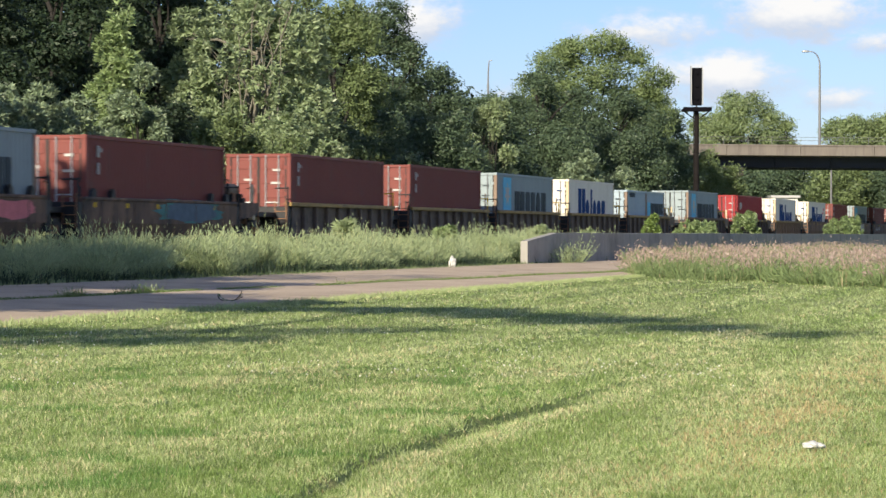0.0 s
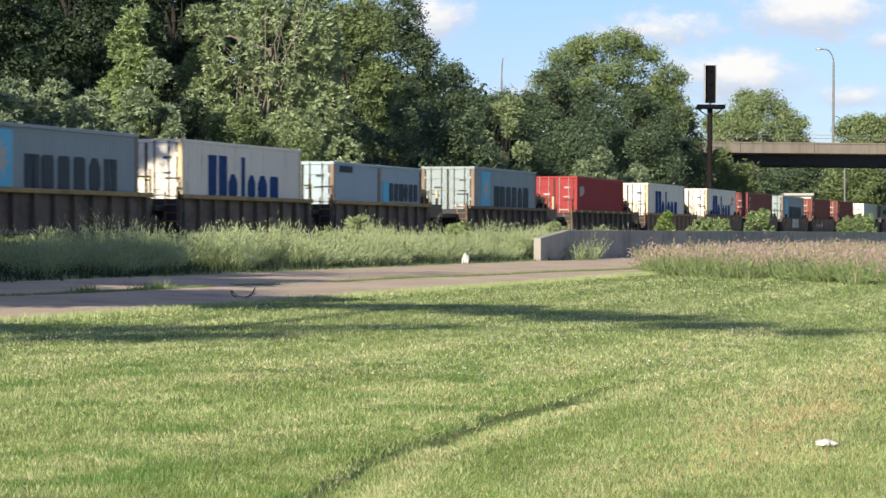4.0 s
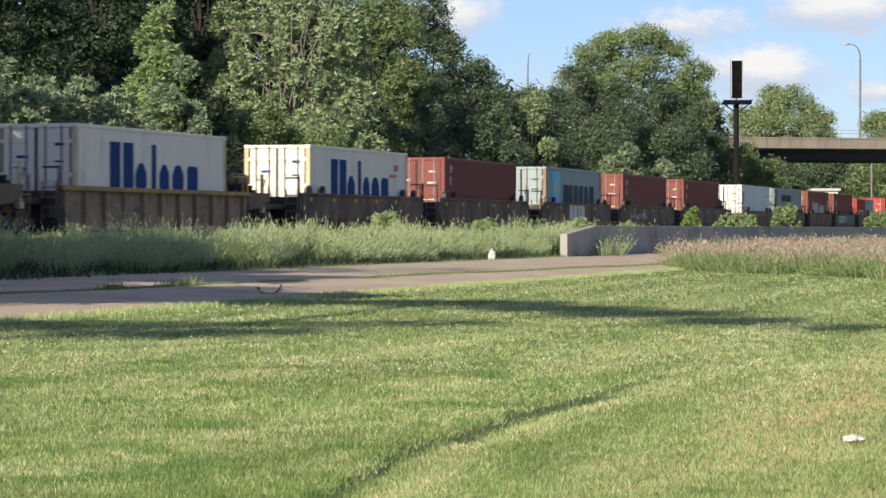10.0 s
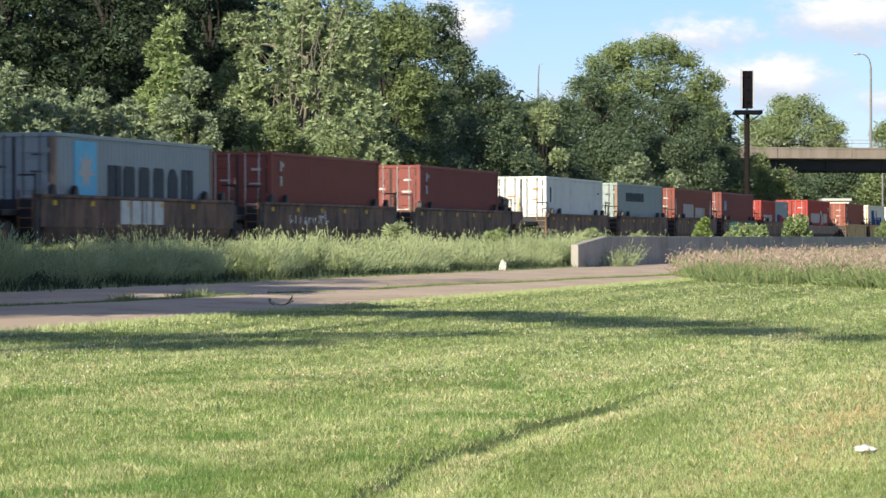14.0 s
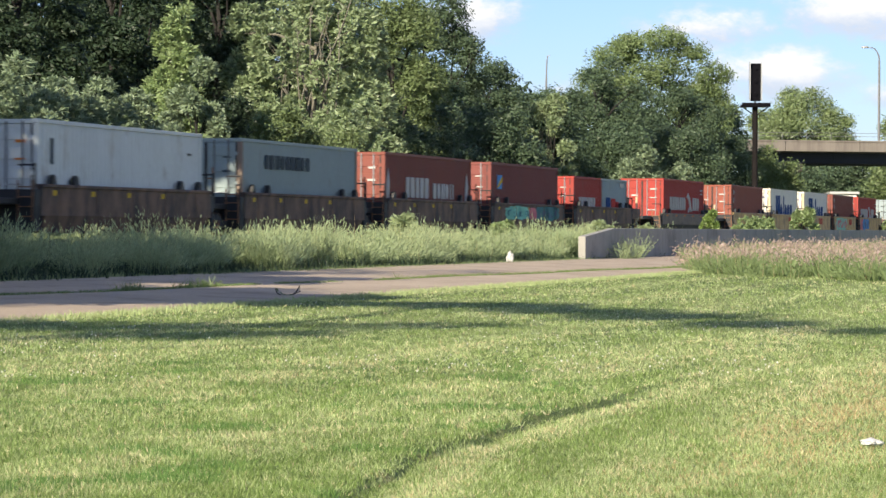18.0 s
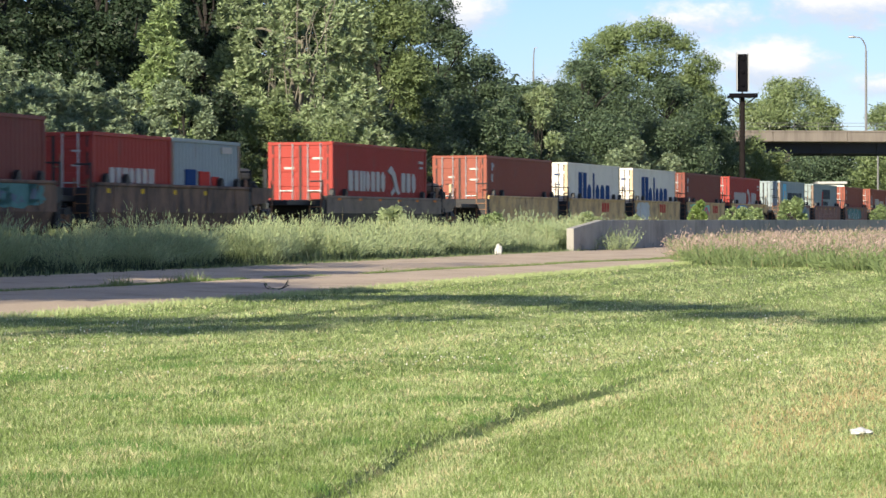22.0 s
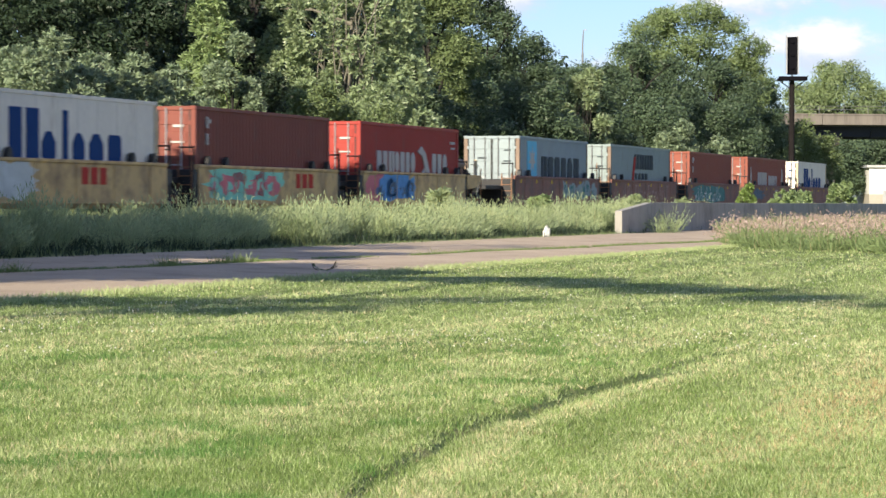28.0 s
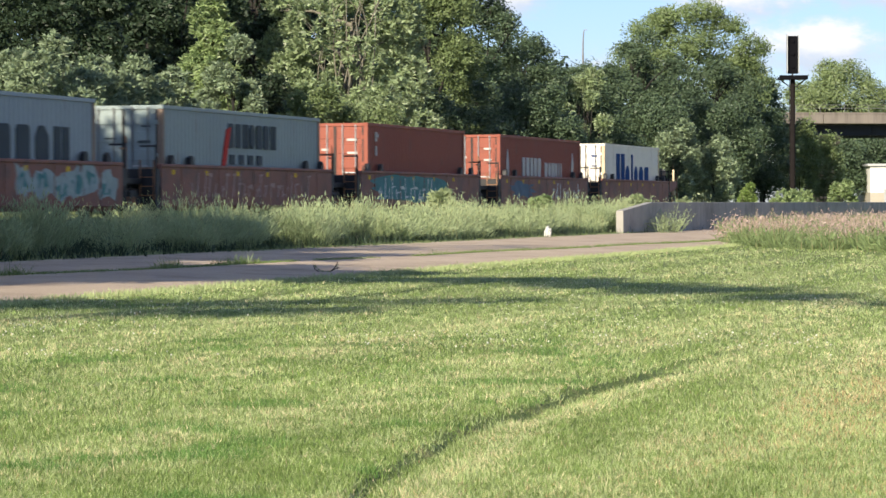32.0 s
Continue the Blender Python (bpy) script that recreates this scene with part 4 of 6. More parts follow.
WM = (("lettering_block", "blue", blue_word()),)
def swoosh_marks():
    b = []
    x = -4.2
    for kind, w in (("n", 0.6), ("n", 0.55), ("m", 0.65), ("o", 0.5), ("n", 0.55), ("e", 0.5), ("o", 0.55)):
        b += stroke_blocks(x, 1.15, w, 0.75, 0.14, kind)
        x += w + 0.12
    x = 2.6
    for kind, w in (("e", 0.55), ("n", 0.55), ("o", 0.6)):
        b += stroke_blocks(x, 1.15, w, 0.75, 0.14, kind)
        x += w + 0.14
    swoosh = [[(0.75, 1.95), (1.2, 2.15), (1.7, 1.9), (2.1, 1.35), (2.35, 1.1), (2.1, 1.05), (1.75, 1.2), (1.5, 1.55), (1.25, 1.8), (0.95, 1.85)],
              [(1.15, 1.1), (1.55, 1.35), (1.7, 1.2), (1.3, 1.0)]]
    return (("lettering_block", "white", b), ("emblem", "white", swoosh), ("small_marking", "white", [rect(5.0, 2.3, 0.55, 0.1), rect(5.1, 2.1, 0.4, 0.08)]))


def plume_marks():
    b = []
    x = -3.3
    for kind, w in (("e", 0.5), ("n", 0.6), ("e", 0.5), ("n", 0.55), ("n", 0.6)):
        b += stroke_blocks(x, 1.2, w, 0.8, 0.13, kind)
        x += w + 0.1
    x += 0.5
    for kind, w in (("n", 0.5), ("o", 0.45), ("m", 0.55), ("o", 0.45), ("i", 0.3), ("i", 0.3)):
        b += stroke_blocks(x, 1.2, w, 0.62, 0.13, kind)
        x += w + 0.1
    plume = [[(-5.9, 1.1), (-5.55, 1.2), (-5.5, 1.7), (-5.7, 2.3), (-5.85, 1.8)], [(5.2, 1.1), (5.5, 1.2), (5.62, 1.8), (5.4, 2.3), (5.25, 1.7)]]
    return (("lettering_block", "white", b), ("emblem", "white", plume))


def thin_word(x, z, n, w, h, ink="ink", kinds="nemo"):
    b = []
    for k in range(n):
        b += stroke_blocks(x, z, w * 0.8, h, w * 0.16, kinds[k % len(kinds)])
        x += w
    return (("lettering_block", ink, b),)


SMALL = (("small_marking", "white", [rect(-5.2, 2.25, 0.16, 0.34), rect(-5.2, 1.75, 0.16, 0.34), rect(-4.95, 2.4, 0.12, 0.12)]),)
# start of each box along the railway at 16 s, its length and looks, and its car: kind, side length, gap before and behind, top
UNITS = []


def unit(s, boxes_, kind, well, gf, gb, top):
    UNITS.append((s, boxes_, kind, well, gf, gb, top))


L40, L45, L20 = 12.19, 13.72, 6.06
C = dict
grey_box = C(colour="grey", marks=GREY_MARKS, door_marks="ink", label="pale blue-grey freight container with dark lettering blocks and a sky-blue emblem")
white_box = C(colour="white", smooth=True, marks=WM, door_marks="blue", label="white freight container with large blue lettering blocks")
maroon_box = C(colour="maroon", marks=SMALL, label="plain maroon freight container with small white markings")
brown_box = C(colour="brown", marks=SMALL, label="plain red-brown freight container with small white markings")
orange_box = C(colour="orange", marks=SMALL, label="orange-brown freight container with small white markings")
unit(-177.25, [(C(grey_box), L40)], "brown_well", 12.7, 1.4, 1.4, 1.42)
unit(-161.36, [(maroon_box, L40)], "brown_well", 13.6, 1.4, 2.9, 1.42)
unit(-141.95, [(maroon_box, L40)], "dark_ribbed", 13.2, 2.9, 1.3, 1.48)
unit(-125.78, [(maroon_box, L40)], "dark_ribbed", 12.9, 1.3, 1.3, 1.48)
unit(-110.45, [(grey_box, L40)], "dark_ribbed", 12.9, 1.3, 1.3, 1.48)
unit(-94.42, [(white_box, L40)], "dark_ribbed", 12.9, 1.3, 1.3, 1.48)
unit(-78.3, [(C(colour="pale", height=2.591, marks=thin_word(-2.2, 2.2, 5, 0.34, 0.24), door_marks="ink", label="pale grey short freight container with a small dark marking"), L20),
             (C(colour="pale", height=2.591, marks=thin_word(-1.6, 1.2, 6, 0.72, 0.7) + (("emblem", "sky", emblem_square(-2.6, 1.1, 0.85)),), door_marks="ink", label="pale grey short freight container with dark lettering blocks"), L20)], "dark_ribbed", 12.9, 1.3, 2.9, 1.48)
unit(-57.19, [(grey_box, L40)], "dark_ribbed_plain", 15.2, 2.9, 2.6, 1.48)
unit(-35.59, [(C(colour="red", marks=(("emblem", "white", [rect(-5.3, 1.85, 0.4, 0.5), rect(-4.8, 1.9, 0.16, 0.5), rect(-4.55, 2.0, 0.2, 0.3)]),), label="bright red freight container with a small white emblem"), L40)], "dark_ribbed_plain", 15.2, 2.9, 2.4, 1.48)
unit(-15.9, [(white_box, L40)], "dark_ribbed_tan", 14.8, 2.4, 2.9, 1.48)
unit(4.87, [(C(white_box, marks=WM + (("faded_mark", "pink", [rect(3.6, 1.9, 0.9, 0.12, 0.2), rect(4.3, 2.15, 0.5, 0.25, 0.1)]),)), L40)], "brown_well", 14.9, 2.9, 1.45, 1.54)
unit(22.58, [(maroon_box, L40)], "brown_well", 14.9, 1.45, 1.45, 1.54)
unit(40.61, [(grey_box, L40)], "brown_well", 14.9, 1.45, 1.45, 1.54)
unit(58.42, [(brown_box, L40)], "brown_well", 14.9, 1.45, 1.45, 1.54)
unit(76.13, [(maroon_box, L40)], "brown_well", 14.9, 1.45, 2.9, 1.54)
unit(97.24, [(C(colour="ivory", marks=(("small_marking", "ink", [rect(-5.2, 1.7, 0.1, 0.7), rect(4.9, 2.2, 0.3, 0.06)]),), door_marks="orange", label="plain white corrugated freight container"), L40)], "brown_well", 12.7, 2.9, 1.4, 1.5)
unit(112.99, [(C(colour="teal", marks=thin_word(-3.8, 1.95, 9, 0.52, 0.46), door_marks="ink", label="grey-green freight container with a row of dark lettering blocks"), L40)], "brown_well", 12.7, 1.4, 1.4, 1.5)
unit(128.63, [(C(colour="brown", marks=plume_marks(), label="red-brown freight container with white lettering blocks"), L40)], "brown_well", 12.7, 1.4, 1.4, 1.5)
unit(144.08, [(C(colour="maroon", marks=(("emblem", "azure", [rect(-5.0, 1.75, 0.75, 0.6)]), ("emblem_stripe", "yellow", [[(-5.0, 1.9), (-4.25, 2.3), (-4.25, 2.05), (-5.0, 1.8)]])), label="maroon freight container with a small blue and yellow emblem"), L40)], "brown_well", 12.7, 1.4, 1.4, 1.5)
unit(159.55, [(C(colour="scarlet", height=2.591, marks=thin_word(-1.8, 1.15, 7, 0.5, 0.45, "white"), label="scarlet short freight container with white lettering blocks"), L20),
              (C(colour="grey", height=2.591, marks=(("emblem", "blue", [rect(-1.9, 1.1, 0.9, 0.55)]), ("emblem", "red", [rect(-0.7, 1.15, 0.9, 0.45), rect(0.4, 1.15, 0.6, 0.3)]), ("small_marking", "white", [rect(1.3, 2.2, 0.9, 0.2)])), label="grey-blue short freight container with small blue and red blocks"), L20)], "brown_well", 12.7, 1.4, 2.9, 1.5)
unit(181.46, [(C(colour="scarlet", marks=swoosh_marks(), label="scarlet freight container with white lettering blocks and a swoosh"), L40)], "black_well", 14.9, 2.9, 2.9, 1.3)
unit(203.1, [(orange_box, L40)], "tan_well", 12.7, 2.9, 1.4, 1.5)
unit(218.51, [(white_box, L40)], "tan_well", 12.7, 1.4, 1.4, 1.5)
unit(234.05, [(white_box, L40)], "tan_well", 12.7, 1.4, 1.4, 1.5)
unit(249.19, [(brown_box, L40)], "tan_well", 12.7, 1.4, 1.4, 1.5)
unit(264.7, [(C(colour="scarlet", marks=swoosh_marks(), label="scarlet freight container with white lettering blocks and a swoosh"), L40)], "tan_well", 12.7, 1.4, 2.9, 1.5)
unit(286.07, [(grey_box, L40)], "rust_well", 14.9, 2.9, 1.45, 1.54)
unit(303.0, [(C(colour="teal", marks=thin_word(-1.6, 1.75, 7, 0.62, 0.75) + (("emblem", "red", [[(-2.2, 1.1), (-1.9, 1.1), (-1.4, 2.4), (-1.75, 2.3)]]), ("small_marking", "ink", [rect(-1.5 + 0.8 * k, 1.25, 0.4, 0.3) for k in range(4)])), door_marks="ink", label="grey-green long freight container with dark lettering blocks and a red stroke"), L45)], "rust_well", 14.9, 1.45, 1.45, 1.54)
unit(321.84, [(orange_box, L40)], "rust_well", 14.9, 1.45, 1.45, 1.54)
unit(339.3, [(C(colour="orange", marks=plume_marks(), label="orange-brown long freight container with white lettering blocks"), L45)], "rust_well", 14.9, 1.45, 1.45, 1.54)
unit(357.95, [(white_box, L40)], "rust_well", 14.9, 1.45, 2.6, 1.54)

MOVERS = []          # (thing, place along the railway at 16 s, height above the rails)
CAR_LOOKS = {"dark_ribbed": "dark ribbed steel well car with an ochre top chord", "dark_ribbed_plain": "dark ribbed steel well car with a brown top chord", "dark_ribbed_tan": "tan ribbed steel well car with an ochre top chord", "brown_well": "dirty brown smooth-sided well car", "black_well": "black low-sided well car",
             "tan_well": "tan-yellow smooth-sided well car with sprayed colours", "rust_well": "rusty red smooth-sided well car with faded spraying"}
CARS = []
for s, loads, kind, well, gf, gb, top in UNITS:
    total = sum(l for _, l in loads)
    mid = s + total / 2
    key = (kind, well, gf, gb, top)
    if key in WELLS:
        car = copy_thing(WELLS[key], Matrix())
    else:
        car = WELLS[key] = well_car(*key)
        tagged(car, CAR_LOOKS[kind], "railway car", group="cars of the train")
    MOVERS.append((car, mid, 0.0))
    CARS.append(car)
    a = s
    for spec, l in loads:
        MOVERS.append((container(length=l, **spec), a + l / 2, 0.35))
        a += l + 0.07


def yellow_marks(car, well, top):
    spray(car, "yellow_marking", "yellow", [rect(-well / 2 + 0.8 + 2.6 * k, top - 0.3, 0.22, 0.14) for k in range(int(well / 2.6))])


for car, u in zip(CARS, UNITS):
    if u[0] == -35.59:
        spray(car, "yellow_marking", "yellow", [rect(-6.5 + 2.1 * k, 1.36, 0.45, 0.1) for k in range(7)], y=-1.5)
    if u[2] in ("brown_well", "rust_well"):
        yellow_marks(car, u[3], u[6])
spray(CARS[1], "spray_patch", "sea", blob(-1.2, 0.68, 6.9, 0.78, 1, rough=0.35))
spray(CARS[1], "spray_patch", "slate", blob(-0.2, 0.68, 5.0, 0.76, 3), rank=1)
spray(CARS[0], "spray_patch", "pink", blob(2.6, 0.7, 3.0, 0.6, 4))
spray(CARS[12], "spray_patch", "spray", [rect(-1.9, 0.75, 0.7, 0.78), rect(-1.05, 0.75, 0.7, 0.78), rect(-0.2, 0.75, 0.7, 0.78), rect(0.65, 0.75, 0.75, 0.78)])
spray(CARS[18], "spray_patch", "mint", blob(-4.6, 0.75, 4.6, 0.7, 5), rank=0)
spray(CARS[18], "spray_patch", "sea", blob(0.8, 0.72, 4.8, 0.75, 6), rank=1)
spray(CARS[18], "spray_patch", "pink", blob(-0.3, 0.75, 1.5, 0.6, 7), rank=2)
spray(CARS[20], "orange_mark", "orange", [rect(-6.2 + 2.5 * k, 1.14, 0.34, 0.1) for k in range(6)], y=-1.452)
spray(CARS[23], "spray_patch", "spray", blob(-6.2, 0.38, 4.0, 1.1, 8))
for k in (22, 23):
    spray(CARS[k], "plain_block_marking", "red", [rect(0.8 - (k - 22) * 0.4, 0.85, 0.42, 0.46), rect(1.4 - (k - 22) * 0.4, 0.85, 0.42, 0.46), rect(2.0 - (k - 22) * 0.4, 0.85, 0.42, 0.46)], rank=1)
spray(CARS[24], "spray_patch", "mint", blob(-6.2, 0.36, 7.8, 1.12, 10))
spray(CARS[24], "plain_block_marking", "red", [rect(2.2, 0.85, 0.42, 0.46), rect(2.8, 0.85, 0.42, 0.46), rect(3.4, 0.85, 0.42, 0.46)], rank=2)
spray(CARS[25], "spray_patch", "pink", blob(-6.2, 0.36, 2.6, 1.1, 12))
spray(CARS[25], "spray_patch", "azure", blob(-4.8, 0.38, 4.6, 1.12, 13, rough=0.35), rank=1)
spray(CARS[28], "spray_patch", "sea", blob(-6.8, 0.4, 10.5, 1.05, 16))
spray(CARS[29], "spray_patch", "slate", blob(-6.5, 0.55, 5.0, 0.8, 17, rough=0.5))


def throwup(car, x, z, w, h, n, rim, fill, seed):
    """A row of fat sprayed lumps, each with a rim and a lighter or darker fill."""
    rnd = random.Random(seed)
    step = w / n
    for k in range(n):
        a, b = x + step * k - 0.15, step * rnd.uniform(1.15, 1.6)
        zz, hh = z + rnd.uniform(0, 0.1) * h, h * rnd.uniform(0.82, 0.98)
        spray(car, "spray_patch", rim, blob(a, zz, b, hh, seed + k, 14, 0.5), rank=k % 2)
        spray(car, "spray_patch", fill, blob(a + b * rnd.uniform(0.1, 0.3), zz + hh * rnd.uniform(0.08, 0.3), b * 0.55, hh * 0.55, seed + 40 + k, 11, 0.6), rank=2)
        spray(car, "spray_patch", rim, [rect(a + b * rnd.uniform(0.3, 0.5), zz + hh * 0.3, b * 0.12, hh * 0.3, 0.1)], rank=3)


def scrawl(car, x, z, w, h, n, ink, seed):
    """A loose line of thin sprayed strokes, no two alike."""
    rnd = random.Random(seed)
    for k in range(n):
        a = x + w * (k + rnd.uniform(-0.2, 0.3)) / n
        tall = h * rnd.choice((0.45, 0.55, 0.95))
        lean = rnd.uniform(-0.12, 0.22)
        spray(car, "spray_stroke", ink, [rect(a, z, 0.075, tall, lean)], rank=1)
        if rnd.random() < 0.7:
            zz = z + tall * rnd.choice((0.05, 0.5, 0.88))
            spray(car, "spray_stroke", ink, [[(a, zz), (a + w / n * 0.7, zz + rnd.uniform(-0.1, 0.12)), (a + w / n * 0.7, zz + 0.09), (a, zz + 0.075)]], rank=2)


throwup(CARS[24], -5.6, 0.45, 5.9, 0.92, 6, "pink", "mint", 400)
throwup(CARS[25], -4.9, 0.42, 4.6, 1.02, 4, "azure", "slate", 430)
throwup(CARS[26], 0.6, 0.36, 6.2, 1.12, 6, "haze", "sea", 460)
throwup(CARS[18], -4.4, 0.74, 4.2, 0.7, 4, "mint", "sea", 490)
throwup(CARS[18], 0.9, 0.72, 4.6, 0.7, 4, "sea", "slate", 520)
scrawl(CARS[27], -5.2, 0.6, 10.6, 0.75, 22, "scrawl", 550)
scrawl(CARS[29], 1.0, 0.6, 5.0, 0.7, 11, "spray", 580)
scrawl(CARS[28], -5.5, 0.55, 7.5, 0.8, 14, "spray", 610)
scrawl(CARS[13], -4.7, 0.85, 4.2, 0.5, 9, "spray", 640)

WHEELS = [o for car in CARS for o in car.children if o.name.startswith("wheelset")]


def wheel_rows(home, turn):
    """A wheel set's turning on its car, one row for each thirtieth of a second."""
    rows = []
    for k in range(32 * FPS + 1):
        t = k / FPS
        q = t - 16
        rows.append((t, Matrix.LocRotScale(home, Euler((0, -(14.558 * q - 0.0162 * q * q) / 0.42 + turn, 0)), None)))
    return rows


def train_rows(s, z):
    rows = []
    for t in range(0, 33, 4):
        q = t - 16
        p = plan(s - (14.558 * q - 0.0162 * q * q), TRACK, RAIL + z)
        rows.append((t, pose(p.x, p.y, p.z, 0, 0, TURN)))
    return rows


def pickup_truck():
    """A dark pickup that crosses the bridge: origin on the road under its middle, front at +x."""
    ob = tagged(new("pickup_truck"), "dark grey-blue pickup truck driving over the bridge", "truck")
    body = surface("dark_car_paint", (0.02, 0.024, 0.035), rough=0.25, vary=0.1, spec=0.6)
    glass = surface("dark_car_glass", (0.03, 0.04, 0.05), rough=0.05, vary=0.05, bump=0, spec=0.8)
    tyre = surface("tyre_rubber", (0.02, 0.02, 0.02), rough=0.9)

    def put(a, b, d):
        return Vector((a, d, b))
    bm = prism(bmesh.new(), [(-2.85, 0.45), (2.8, 0.45), (2.85, 0.85), (2.7, 1.1), (1.2, 1.18), (0.55, 1.2), (-2.85, 1.2)], -0.95, 0.95, put)
    bmesh.ops.bevel(bm, geom=bm.edges[:], offset=0.05, segments=2, affect="EDGES")
    part("body", bm, body, ob)
    bm = prism(bmesh.new(), [(-0.95, 1.18), (1.25, 1.18), (0.6, 1.78), (0.35, 1.83), (-0.6, 1.83), (-0.85, 1.75)], -0.85, 0.85, put)
    bmesh.ops.bevel(bm, geom=bm.edges[:], offset=0.05, segments=2, affect="EDGES")
    part("cab", bm, body, ob)
    for y in (-0.862, 0.852):
        part("side_window", prism(bmesh.new(), [(-0.75, 1.24), (0.1, 1.24), (0.1, 1.72), (-0.6, 1.72)], y, y + 0.012, put), glass, ob)
        part("side_window", prism(bmesh.new(), [(0.18, 1.24), (0.95, 1.24), (0.5, 1.7), (0.18, 1.72)], y, y + 0.012, put), glass, ob)
    part("windscreen", prism(bmesh.new(), [(1.17, 1.26), (1.2, 1.26), (0.66, 1.75), (0.63, 1.75)], -0.75, 0.75, put), glass, ob)
    for y in (-0.96, 0.7):
        part("tail_light", boxes((-2.87, -2.8, y, y + 0.26, 0.85, 1.1), bevel=0.02), INK["red"], ob, "red tail light")
        part("headlight", boxes((2.78, 2.86, y, y + 0.26, 0.8, 0.98), bevel=0.02), INK["white"], ob, "white headlight")
    part("bumper", boxes((2.8, 2.95, -0.9, 0.9, 0.45, 0.65), bevel=0.03), GALV, ob)
    part("bumper", boxes((-2.98, -2.83, -0.9, 0.9, 0.45, 0.62), bevel=0.03), GALV, ob)
    for x in (-1.75, 1.8):
        for y in (-0.86, 0.86):
            w = part("wheel", tube(bmesh.new(), (x, y - 0.12, 0.38), (x, y + 0.12, 0.38), 0.38, n=18), tyre, ob)
            part("rim", tube(bmesh.new(), (x, y - 0.13, 0.38), (x, y + 0.13, 0.38), 0.22, n=12), GALV, w)
    return ob


PICKUP = pickup_truck()


def estate_car():
    """A dark grey car that crosses the bridge the other way: origin on the road under its middle, front at +x."""
    ob = tagged(new("estate_car"), "dark grey high-roofed car driving over the bridge", "car")
    body = surface("grey_car_paint", (0.014, 0.017, 0.022), rough=0.3, vary=0.1, spec=0.35)
    glass, tyre = MATS["dark_car_glass"], MATS["tyre_rubber"]

    def put(a, b, d):
        return Vector((a, d, b))
    bm = prism(bmesh.new(), [(-2.3, 0.4), (2.25, 0.4), (2.35, 0.7), (2.2, 0.98), (1.15, 1.1), (-2.25, 1.12), (-2.35, 0.8)], -0.92, 0.92, put)
    bmesh.ops.bevel(bm, geom=bm.edges[:], offset=0.06, segments=2, affect="EDGES")
    part("body", bm, body, ob)
    bm = prism(bmesh.new(), [(-2.22, 1.08), (1.2, 1.08), (0.4, 1.66), (0.0, 1.74), (-1.7, 1.74), (-2.0, 1.62)], -0.8, 0.8, put)
    bmesh.ops.bevel(bm, geom=bm.edges[:], offset=0.06, segments=2, affect="EDGES")
    part("cabin", bm, body, ob)
    for y in (-0.812, 0.802):
        for q in ([(-1.95, 1.16), (-1.1, 1.16), (-1.1, 1.62), (-1.75, 1.6)], [(-1.02, 1.16), (-0.15, 1.16), (-0.15, 1.64), (-1.02, 1.64)], [(-0.07, 1.16), (0.9, 1.16), (0.3, 1.6), (-0.07, 1.64)]):
            part("side_window", prism(bmesh.new(), q, y, y + 0.012, put), glass, ob)
        part("roof_rail", tube(bmesh.new(), (-1.7, y * 0.85, 1.79), (0.0, y * 0.85, 1.79), 0.02, n=6), GALV, ob)
    part("windscreen", prism(bmesh.new(), [(1.13, 1.14), (1.16, 1.14), (0.46, 1.62), (0.43, 1.62)], -0.7, 0.7, put), glass, ob)
    for y in (-0.9, 0.64):
        part("tail_light", boxes((-2.37, -2.28, y, y + 0.26, 0.85, 1.05), bevel=0.02), INK["red"], ob, "red tail light")
        part("headlight", boxes((2.24, 2.34, y, y + 0.26, 0.68, 0.84), bevel=0.02), INK["white"], ob, "white headlight")
    for x in (-1.4, 1.4):
        for y in (-0.82, 0.82):
            w = part("wheel", tube(bmesh.new(), (x, y - 0.12, 0.35), (x, y + 0.12, 0.35), 0.35, n=18), tyre, ob)
            part("rim", tube(bmesh.new(), (x, y - 0.13, 0.35), (x, y + 0.13, 0.35), 0.22, n=12), GALV, w)
    return ob


ESTATE = estate_car()


def on_bridge(x, y, turn):
    """A pose on the road, which falls gently along the bridge."""
    return pose(x, y, 9.45 - 0.006 * max(0, min(103, x - 17)), 0, 0, turn)


def motions():
    walk(PICKUP, [(t, on_bridge(35.2 + 15.2 * (t - 17.1), 279.0, 0)) for t in (0, 8, 15.9, 17.1, 20, 22.68, 27, 32)])
    walk(ESTATE, [(t, on_bridge(32.6 - 13.9 * (t - 24), 285.5, 180)) for t in (0, 8, 17.71, 21, 24, 25.12, 32)])
    for thing, s, z in MOVERS:
        walk(thing, train_rows(s, z))
    for k, wheel in enumerate(WHEELS):
        walk(wheel, wheel_rows(wheel.location.copy(), k * 0.7))


